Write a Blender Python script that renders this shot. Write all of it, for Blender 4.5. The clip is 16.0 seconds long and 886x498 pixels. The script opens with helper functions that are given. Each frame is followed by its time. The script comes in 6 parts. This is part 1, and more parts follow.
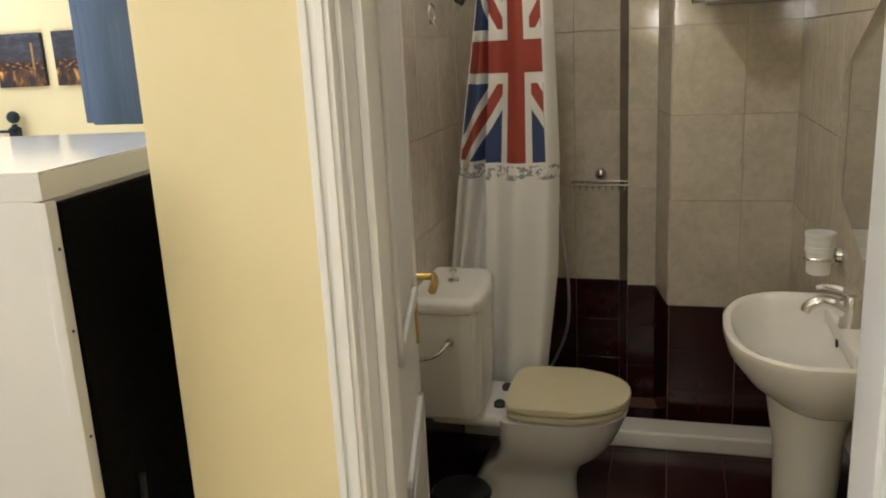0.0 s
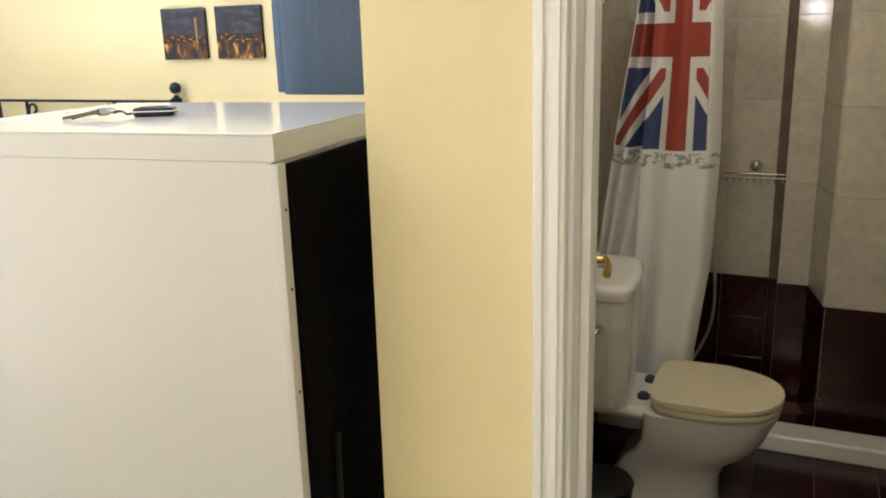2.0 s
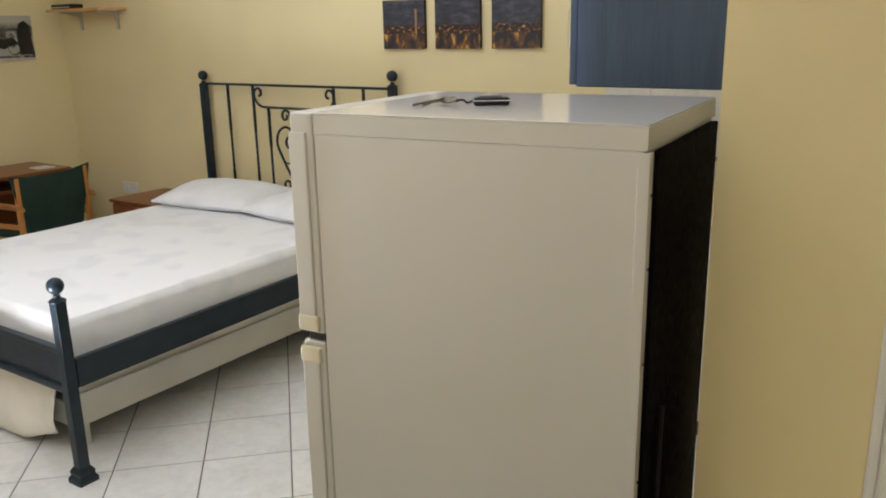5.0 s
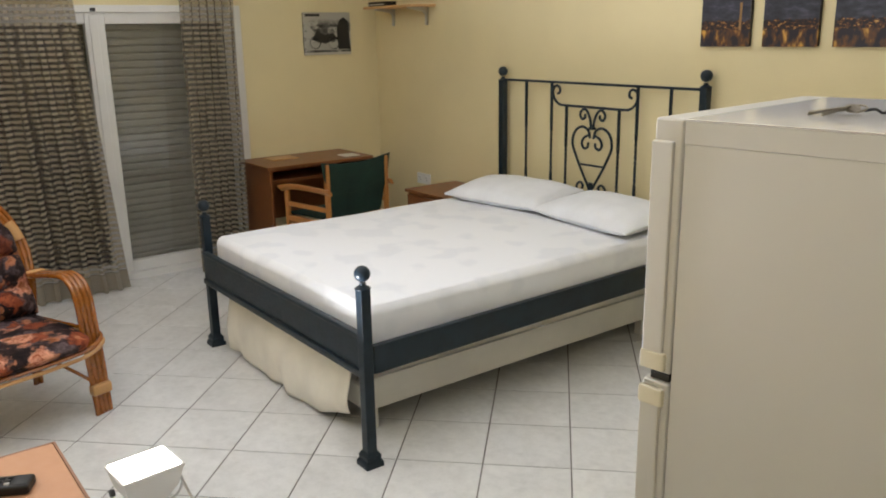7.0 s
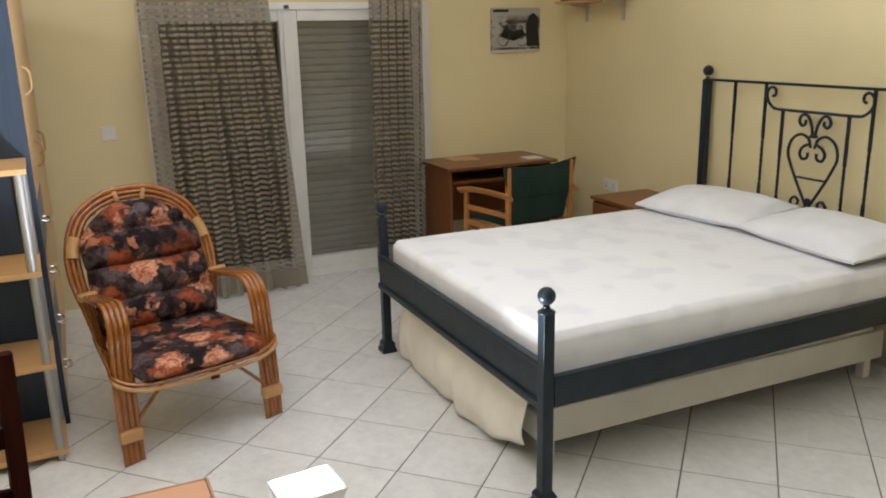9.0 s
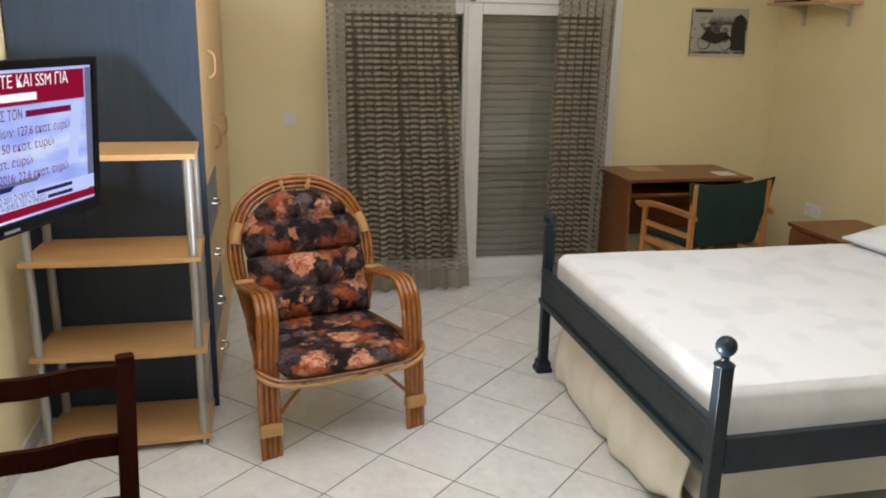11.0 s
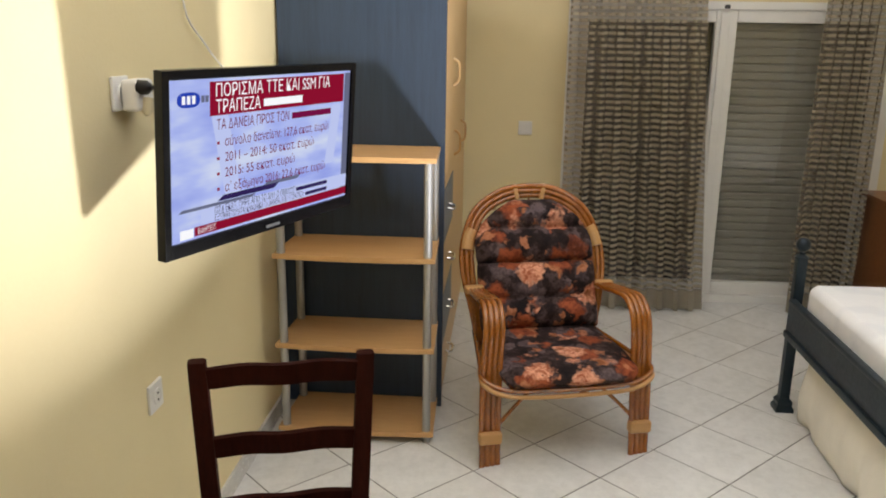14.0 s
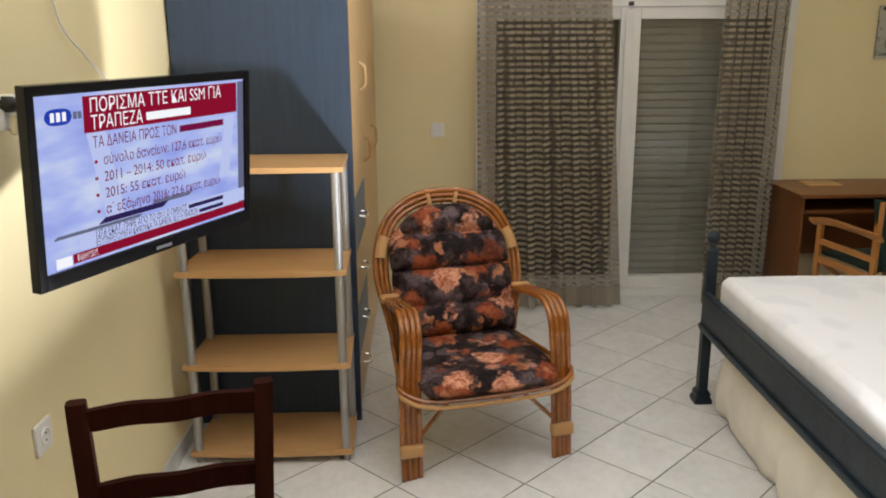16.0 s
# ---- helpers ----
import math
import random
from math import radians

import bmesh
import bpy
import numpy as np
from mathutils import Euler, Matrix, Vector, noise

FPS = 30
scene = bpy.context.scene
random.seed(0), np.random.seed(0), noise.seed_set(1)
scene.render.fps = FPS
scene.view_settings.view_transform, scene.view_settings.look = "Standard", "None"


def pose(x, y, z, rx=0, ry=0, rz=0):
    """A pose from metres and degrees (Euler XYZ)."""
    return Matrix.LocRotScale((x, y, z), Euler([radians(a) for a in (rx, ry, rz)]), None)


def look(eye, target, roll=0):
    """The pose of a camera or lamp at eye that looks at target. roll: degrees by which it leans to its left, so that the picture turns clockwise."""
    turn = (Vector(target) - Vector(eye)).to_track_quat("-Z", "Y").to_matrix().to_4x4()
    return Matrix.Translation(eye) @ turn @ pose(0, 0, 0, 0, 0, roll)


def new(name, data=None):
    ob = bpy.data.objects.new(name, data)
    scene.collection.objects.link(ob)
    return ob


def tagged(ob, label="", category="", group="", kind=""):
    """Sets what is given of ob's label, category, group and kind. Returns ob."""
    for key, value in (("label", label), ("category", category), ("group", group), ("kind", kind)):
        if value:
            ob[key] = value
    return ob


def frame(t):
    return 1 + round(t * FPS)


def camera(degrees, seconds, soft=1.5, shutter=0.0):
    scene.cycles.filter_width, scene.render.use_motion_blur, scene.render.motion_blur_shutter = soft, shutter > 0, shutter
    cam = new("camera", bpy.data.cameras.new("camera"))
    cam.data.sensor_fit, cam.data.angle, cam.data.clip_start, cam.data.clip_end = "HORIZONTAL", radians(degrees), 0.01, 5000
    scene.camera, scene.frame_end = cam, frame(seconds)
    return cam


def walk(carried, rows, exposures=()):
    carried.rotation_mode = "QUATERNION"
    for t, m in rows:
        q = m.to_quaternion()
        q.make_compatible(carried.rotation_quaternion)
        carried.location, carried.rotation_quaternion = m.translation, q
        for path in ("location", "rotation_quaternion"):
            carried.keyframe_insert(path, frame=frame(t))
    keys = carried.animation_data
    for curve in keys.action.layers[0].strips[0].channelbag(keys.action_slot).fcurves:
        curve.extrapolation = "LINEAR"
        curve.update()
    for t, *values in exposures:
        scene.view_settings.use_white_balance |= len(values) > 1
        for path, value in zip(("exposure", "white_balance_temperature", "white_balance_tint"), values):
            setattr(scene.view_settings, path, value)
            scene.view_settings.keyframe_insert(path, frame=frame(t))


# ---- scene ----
cam = camera(57.3, 16.0, 1.9)
PATH = [
    (0, (0.096, 0.385, 1.585), (-0.442, 2.25, 1.103), -2.9),
    (0.5, (0.057, 0.375, 1.583), (-0.535, 2.223, 1.097), -2.6),
    (1, (0.025, 0.366, 1.58), (-0.631, 2.19, 1.088), -2.3),
    (1.5, (-0.008, 0.354, 1.577), (-0.73, 2.151, 1.079), -2.0),
    (2, (-0.037, 0.342, 1.575), (-0.822, 2.11, 1.069), -1.6),
    (2.5, (-0.063, 0.331, 1.574), (-0.908, 2.071, 1.065), -1.2),
    (3, (-0.094, 0.317, 1.57), (-0.961, 2.043, 1.055), -0.1),
    (3.2, (-0.122, 0.306, 1.576), (-1.001, 2.029, 1.067), 0.1),
    (5.3, (-0.292, 0.083, 1.595), (-1.429, 1.643, 1.074), -0.9),
    (5.5, (-0.317, 0.07, 1.596), (-1.496, 1.601, 1.077), -0.6),
    (6, (-0.364, 0.051, 1.598), (-1.668, 1.478, 1.088), -0.1),
    (6.5, (-0.421, 0.084, 1.59), (-1.857, 1.38, 1.081), -0.7),
    (7, (-0.492, 0.145, 1.59), (-2.037, 1.306, 1.073), -1.0),
    (7.5, (-0.573, 0.198, 1.592), (-2.193, 1.252, 1.078), -0.5),
    (8, (-0.63, 0.236, 1.587), (-2.333, 1.155, 1.083), 0.1),
    (8.2, (-0.652, 0.244, 1.585), (-2.373, 1.129, 1.079), -0.0),
    (10.3, (-0.948, 0.316, 1.577), (-2.773, 0.948, 1.059), -1.0),
    (10.5, (-0.96, 0.336, 1.576), (-2.807, 0.903, 1.059), 0.2),
    (11, (-1.004, 0.385, 1.595), (-2.892, 0.779, 1.068), 1.0),
    (11.5, (-1.02, 0.401, 1.59), (-2.934, 0.65, 1.066), 1.5),
    (12, (-1.037, 0.389, 1.586), (-2.963, 0.519, 1.062), 1.4),
    (12.5, (-1.053, 0.382, 1.585), (-2.983, 0.437, 1.061), 1.4),
    (13, (-1.055, 0.368, 1.587), (-2.987, 0.34, 1.069), 1.2),
    (13.5, (-1.059, 0.355, 1.586), (-2.991, 0.263, 1.076), 0.8),
    (14, (-1.066, 0.342, 1.585), (-2.994, 0.201, 1.073), 0.9),
    (14.5, (-1.068, 0.35, 1.591), (-2.993, 0.184, 1.074), 0.7),
    (15, (-1.07, 0.367, 1.589), (-2.998, 0.222, 1.076), 0.9),
    (15.5, (-1.081, 0.381, 1.588), (-3.013, 0.276, 1.079), 0.5),
    (16, (-1.154, 0.39, 1.591), (-3.087, 0.431, 1.082), -0.4),
]
EXPOSE = [(0.0, 0.80, 5950, 10), (1.6, 0.88, 5950, 10), (2.5, 0.80, 5950, 10), (3.2, 0.58, 6000, 10), (5.3, -0.12, 6250, 10), (8.2, -0.08, 6300, 10), (10.3, -0.06, 6350, 10), (12.0, 0.0, 6450, 10), (13.2, 0.0, 6600, 10), (14.4, -0.2, 6700, 10), (15.4, -0.22, 6700, 10), (16.0, -0.18, 6600, 10)]
walk(cam, [(t, look(eye, target, roll)) for t, eye, target, roll in PATH], EXPOSE)

# ---- world and lights ----
world = bpy.data.worlds.new("night")
scene.world = world
world.use_nodes = True
world.node_tree.nodes["Background"].inputs[0].default_value = (0.02, 0.03, 0.06, 1)
world.node_tree.nodes["Background"].inputs[1].default_value = 0.15


def lamp(name, m, kind, watts, colour, size=0.1, size_y=None):
    data = bpy.data.lights.new(name, kind)
    data.energy, data.color = watts, colour
    if kind == "AREA":
        data.shape, data.size, data.size_y = "RECTANGLE", size, size_y or size
    else:
        data.shadow_soft_size = size
    ob = new(name, data)
    ob.matrix_world = m
    return ob


FLOOD = (-3.025, 0.795, 0.0)          # halogen floodlight standing on the floor, aimed at the ceiling
AIM = Vector((0.03, 0.01, 1.0)).normalized()
FEYE = Vector((FLOOD[0], FLOOD[1], 0.165)) + AIM * 0.068
lamp("flood_light", look(FEYE, FEYE + AIM), "AREA", 98, (0.975, 0.985, 1.06), 0.14, 0.17).data.spread = radians(138)
GLOBE = (0.02, -0.46, 1.72)         # globe wall lamp in the hall
lamp("hall_light", pose(GLOBE[0], GLOBE[1], GLOBE[2]), "POINT", 5.5, (1.0, 0.975, 1.0), 0.075)
BATH = (-0.30, 2.30, 2.50)           # added fill: a small unseen globe on the bathroom ceiling
lamp("bath_fill", pose(*BATH), "POINT", 5.2, (1.0, 0.95, 0.90), 0.07)

# ---- materials ----


def nodes_of(name):
    m = bpy.data.materials.new(name)
    m.use_nodes = True
    t = m.node_tree
    return m, t, t.nodes["Principled BSDF"]


def ramp(t, fac, stops):
    r = t.nodes.new("ShaderNodeValToRGB")
    e = r.color_ramp.elements
    while len(e) < len(stops):
        e.new(0.5)
    for el, (p, c) in zip(e, stops):
        el.position, el.color = p, (*c, 1)
    t.links.new(fac, r.inputs[0])
    return r.outputs[0]


def noise_of(t, scale, detail=4, rough=0.55, vec=None, stretch=None):
    n = t.nodes.new("ShaderNodeTexNoise")
    n.inputs["Scale"].default_value, n.inputs["Detail"].default_value, n.inputs["Roughness"].default_value = scale, detail, rough
    co = t.nodes.new("ShaderNodeTexCoord")
    src = vec or co.outputs["Object"]
    if stretch:
        mp = t.nodes.new("ShaderNodeMapping")
        mp.inputs["Scale"].default_value = stretch
        t.links.new(src, mp.inputs[0])
        src = mp.outputs[0]
    t.links.new(src, n.inputs["Vector"])
    return n.outputs["Fac"]


def mixc(t, fac, a, b, mode="MIX"):
    n = t.nodes.new("ShaderNodeMix")
    n.data_type, n.blend_type = "RGBA", mode
    for sock, v in ((n.inputs[0], fac), (n.inputs[6], a), (n.inputs[7], b)):
        if hasattr(v, "links"):
            t.links.new(v, sock)
        elif isinstance(v, (int, float)):
            sock.default_value = v
        else:
            sock.default_value = (*v, 1)
    return n.outputs[2]


def bumped(t, p, height, strength=0.1, dist=0.01):
    b = t.nodes.new("ShaderNodeBump")
    b.inputs["Strength"].default_value, b.inputs["Distance"].default_value = strength, dist
    t.links.new(height, b.inputs["Height"])
    t.links.new(b.outputs[0], p.inputs["Normal"])


def plain(name, c, rough=0.5, metal=0.0, vary=0.12, scale=6.0, bump=0.05, grain=60, stretch=None, coat=0.0, spec=0.5):
    """A surface with faint stains and a fine grain."""
    m, t, p = nodes_of(name)
    big, small = noise_of(t, scale, 5, stretch=stretch), noise_of(t, grain, 3, stretch=stretch)
    dark = tuple(v * (1 - vary) for v in c)
    light = tuple(min(1, v * (1 + vary * 0.6)) for v in c)
    t.links.new(ramp(t, big, [(0.3, dark), (0.7, light)]), p.inputs["Base Color"])
    r = ramp(t, small, [(0.3, (rough * 0.85,) * 3), (0.7, (min(1, rough * 1.15),) * 3)])
    t.links.new(r, p.inputs["Roughness"])
    p.inputs["Metallic"].default_value = metal
    p.inputs["Coat Weight"].default_value = coat
    p.inputs["Specular IOR Level"].default_value = spec
    p.inputs["Coat Roughness"].default_value = 0.12
    if bump:
        bumped(t, p, small, bump, 0.004)
    return m


def wood(name, a, b, rough=0.4, stretch=(3, 30, 30), scale=1.6, coat=0.0, spec=0.5):
    m, t, p = nodes_of(name)
    fig = noise_of(t, scale, 8, 0.65, stretch=stretch)
    fine = noise_of(t, scale * 6, 4, 0.6, stretch=stretch)
    base = ramp(t, fig, [(0.25, a), (0.75, b)])
    t.links.new(mixc(t, 0.35, base, ramp(t, fine, [(0.35, a), (0.65, b)])), p.inputs["Base Color"])
    t.links.new(ramp(t, fine, [(0.2, (rough * 0.8,) * 3), (0.8, (rough * 1.2,) * 3)]), p.inputs["Roughness"])
    p.inputs["Coat Weight"].default_value = coat
    p.inputs["Coat Roughness"].default_value = 0.1
    p.inputs["Specular IOR Level"].default_value = spec
    bumped(t, p, fine, 0.08, 0.003)
    return m


def stone_tile(name, a, b, rough, scale=7.0, shade=0.06):
    """Glazed tile: cloudy figure, each piece a little different."""
    m, t, p = nodes_of(name)
    info = t.nodes.new("ShaderNodeObjectInfo")
    geo = t.nodes.new("ShaderNodeNewGeometry")
    add = t.nodes.new("ShaderNodeVectorMath")
    add.operation = "MULTIPLY_ADD"
    comb = t.nodes.new("ShaderNodeCombineXYZ")
    for i in range(3):
        t.links.new(info.outputs["Random"], comb.inputs[i])
    t.links.new(comb.outputs[0], add.inputs[0])
    add.inputs[1].default_value = (9, 17, 5)
    t.links.new(geo.outputs["Position"], add.inputs[2])
    cloud = noise_of(t, scale, 6, 0.7, vec=add.outputs[0])
    vein = noise_of(t, scale * 5, 5, 0.7, vec=add.outputs[0])
    base = mixc(t, 0.45, ramp(t, cloud, [(0.32, a), (0.62, b)]), ramp(t, vein, [(0.3, a), (0.6, b)]))
    tone = ramp(t, info.outputs["Random"], [(0, (1 - shade,) * 3), (1, (1, 1, 1))])
    t.links.new(mixc(t, 1.0, base, tone, "MULTIPLY"), p.inputs["Base Color"])
    t.links.new(ramp(t, vein, [(0.2, (rough * 0.7,) * 3), (0.8, (rough * 1.3,) * 3)]), p.inputs["Roughness"])
    bumped(t, p, cloud, 0.04, 0.01)
    return m


def glow(name, c, strength):
    m = bpy.data.materials.new(name)
    m.use_nodes = True
    t = m.node_tree
    t.nodes.remove(t.nodes["Principled BSDF"])
    e = t.nodes.new("ShaderNodeEmission")
    e.inputs[0].default_value, e.inputs[1].default_value = (*c, 1), strength
    t.links.new(e.outputs[0], t.nodes["Material Output"].inputs[0])
    return m


WALL = plain("wall_paint", (0.77, 0.665, 0.39), 0.75, vary=0.06, scale=1.3, bump=0.12, grain=90)
CEIL = plain("ceiling_paint", (0.86, 0.85, 0.82), 0.85, vary=0.04, scale=1.2, bump=0.08, grain=80)
FLOOR_TILE = stone_tile("floor_tile", (0.64, 0.64, 0.62), (0.82, 0.82, 0.80), 0.18, 5.0)
GROUT = plain("grout", (0.15, 0.14, 0.125), 0.9, vary=0.3, scale=9)
WHITE_PAINT = plain("white_gloss_paint", (0.79, 0.78, 0.75), 0.35, vary=0.05, scale=3, bump=0.06, grain=40)
FRIDGE_WHITE = plain("fridge_enamel", (0.61, 0.60, 0.565), 0.34, vary=0.03, scale=2, bump=0.0, grain=30)
HANDLE_CREAM = plain("cream_plastic", (0.72, 0.675, 0.53), 0.35, vary=0.04, scale=9, bump=0.0)
FRIDGE_TOP = plain("fridge_worktop", (0.74, 0.73, 0.73), 0.09, vary=0.03, scale=2, bump=0.0)
BLACK = plain("black_plastic", (0.007, 0.007, 0.008), 0.35, vary=0.3, scale=8, spec=0.35)
BACK_BLACK = plain("fridge_back", (0.0035, 0.0035, 0.0035), 0.6, vary=0.4, scale=5, spec=0.03)
IRON = plain("blue_grey_iron_paint", (0.013, 0.024, 0.034), 0.36, vary=0.3, scale=14, bump=0.15, grain=70, spec=0.32)
SHEET = plain("white_sheet", (0.82, 0.84, 0.87), 0.9, vary=0.05, scale=9, bump=0.25, grain=30)
VALANCE = plain("cream_sheet", (0.86, 0.825, 0.73), 0.9, vary=0.08, scale=6, bump=0.25, grain=40)
WHITE_BOARD = plain("white_board", (0.70, 0.68, 0.61), 0.5, vary=0.08, scale=5)
BEECH = wood("beech_laminate", (0.50, 0.28, 0.11), (0.62, 0.38, 0.17), 0.38, (20, 2.5, 20))
BEECH_DOOR = wood("beech_door", (0.60, 0.39, 0.18), (0.68, 0.47, 0.24), 0.42, (20, 20, 2.0))
BLUE_WOOD = wood("blue_stained_board", (0.012, 0.024, 0.048), (0.030, 0.054, 0.090), 0.55, (22, 22, 1.2), 2.0)
BLUE_CABINET = wood("blue_cabinet_board", (0.020, 0.040, 0.080), (0.048, 0.085, 0.145), 0.5, (22, 22, 1.2), 2.0)
BLUE_FRONT = wood("blue_grey_drawer", (0.11, 0.14, 0.19), (0.18, 0.21, 0.26), 0.45, (20, 20, 1.4))
DESK_WOOD = wood("cherry_laminate", (0.16, 0.058, 0.020), (0.25, 0.098, 0.034), 0.35, (20, 2, 20))
CHAIR_OAK = wood("honey_wood", (0.42, 0.17, 0.045), (0.58, 0.27, 0.08), 0.35, (9, 9, 3))
DARK_WOOD = wood("mahogany_stain", (0.014, 0.0034, 0.0024), (0.034, 0.0085, 0.005), 0.75, (18, 18, 2.5), coat=0.0, spec=0.04)
RATTAN = wood("varnished_rattan", (0.15, 0.040, 0.005), (0.44, 0.150, 0.020), 0.17, (14, 14, 7), 2.5, coat=0.7)
BINDING = wood("cane_binding", (0.44, 0.22, 0.07), (0.56, 0.33, 0.13), 0.4, (60, 60, 200))
SILVER = plain("silver_tube", (0.40, 0.40, 0.39), 0.42, 0.55, vary=0.06, bump=0)
CHROME = plain("chrome", (0.80, 0.80, 0.80), 0.10, 1.0, vary=0.05, bump=0)
BRASS = plain("brass", (0.75, 0.52, 0.16), 0.22, 1.0, vary=0.12, bump=0)
PVC = plain("white_pvc", (0.78, 0.77, 0.73), 0.32, vary=0.04, bump=0)
SHUTTER = plain("grey_shutter", (0.30, 0.29, 0.255), 0.5, vary=0.08, scale=8)
CANVAS = plain("green_canvas", (0.010, 0.035, 0.026), 0.85, vary=0.25, scale=8, bump=0.3, grain=160)
CERAMIC = plain("white_ceramic", (0.78, 0.75, 0.68), 0.10, vary=0.03, scale=3, bump=0)
SEAT_PLASTIC = plain("cream_plastic", (0.72, 0.64, 0.42), 0.22, vary=0.03, scale=3, bump=0)
BEZEL = plain("gloss_black_plastic", (0.0025, 0.0025, 0.003), 0.22, vary=0.2, scale=8, spec=0.16, bump=0.0)
RUBBER = plain("dark_grey_rubber", (0.03, 0.03, 0.03), 0.6)
TABLE_TOP = plain("terracotta_laminate", (0.56, 0.30, 0.17), 0.45, vary=0.08, scale=4)
TABLE_BAND = plain("terracotta_edge", (0.36, 0.19, 0.11), 0.5, vary=0.15, scale=9)
TABLE_EDGE = plain("cream_edge", (0.72, 0.58, 0.38), 0.5)
ALU = plain("aluminium", (0.60, 0.60, 0.58), 0.35, 0.8, vary=0.08)
BATH_TILE = stone_tile("beige_marble_tile", (0.46, 0.405, 0.32), (0.68, 0.61, 0.49), 0.075, 5.5, 0.03)
DARK_TILE = stone_tile("oxblood_tile", (0.016, 0.0030, 0.0026), (0.036, 0.0075, 0.006), 0.22, 6.0, 0.2)
KITCHEN_TILE = stone_tile("white_kitchen_tile", (0.60, 0.59, 0.56), (0.72, 0.71, 0.68), 0.12, 4.0)
BATH_GROUT = plain("beige_grout", (0.58, 0.51, 0.40), 0.9, vary=0.2)
DARK_GROUT = plain("dark_grout", (0.16, 0.075, 0.045), 0.9, vary=0.3)
KEY_METAL = plain("worn_key_metal", (0.27, 0.24, 0.19), 0.35, 0.9)
SKIRT = plain("skirting_tile", (0.62, 0.61, 0.57), 0.25, vary=0.1, scale=10)


def floral():
    m, t, p = nodes_of("floral_fabric")
    warp = noise_of(t, 7, 3)
    base = ramp(t, noise_of(t, 11, 5, 0.7), [(0.38, (0.008, 0.005, 0.006)), (0.5, (0.022, 0.012, 0.012)), (0.60, (0.075, 0.050, 0.050)), (0.68, (0.02, 0.012, 0.010))])
    co = t.nodes.new("ShaderNodeTexCoord")
    sh = t.nodes.new("ShaderNodeVectorMath")
    sh.operation = "MULTIPLY_ADD"
    n2 = t.nodes.new("ShaderNodeTexNoise")
    n2.inputs["Scale"].default_value, n2.inputs["Detail"].default_value = 24, 3
    t.links.new(co.outputs["Object"], n2.inputs["Vector"])
    t.links.new(n2.outputs["Color"], sh.inputs[0])
    sh.inputs[1].default_value = (0.10, 0.10, 0.10)
    t.links.new(co.outputs["Object"], sh.inputs[2])
    col = base
    for scale, edge, c1, c2, off in ((10, 0.50, (0.13, 0.095, 0.10), (0.05, 0.034, 0.038), 5.3), (8.0, 0.50, (0.30, 0.075, 0.028), (0.13, 0.028, 0.014), 3.7), (7.0, 0.46, (0.70, 0.34, 0.22), (0.30, 0.085, 0.04), 0), (14, 0.40, (0.42, 0.17, 0.09), (0.22, 0.075, 0.025), 8.1)):
        v = t.nodes.new("ShaderNodeTexVoronoi")
        v.inputs["Scale"].default_value, v.inputs["Randomness"].default_value = scale, 1.0
        mp = t.nodes.new("ShaderNodeMapping")
        mp.inputs["Location"].default_value = (off, off * 0.7, off * 1.3)
        t.links.new(sh.outputs[0], mp.inputs[0])
        t.links.new(mp.outputs[0], v.inputs["Vector"])
        inside = ramp(t, v.outputs["Distance"], [(edge - 0.12, (1, 1, 1)), (edge, (0, 0, 0))])
        petal = ramp(t, noise_of(t, 38, 3, vec=mp.outputs[0]), [(0.35, c2), (0.6, c1)])
        sel = t.nodes.new("ShaderNodeSeparateColor")
        t.links.new(v.outputs["Color"], sel.inputs[0])
        pick = ramp(t, sel.outputs[0], [(0.46, (0, 0, 0)), (0.50, (1, 1, 1))])
        col = mixc(t, mixc(t, 1.0, inside, pick, "MULTIPLY"), col, petal)
    t.links.new(col, p.inputs["Base Color"])
    p.inputs["Roughness"].default_value = 0.8
    p.inputs["Specular IOR Level"].default_value = 0.2
    bumped(t, p, warp, 0.3, 0.02)
    return m


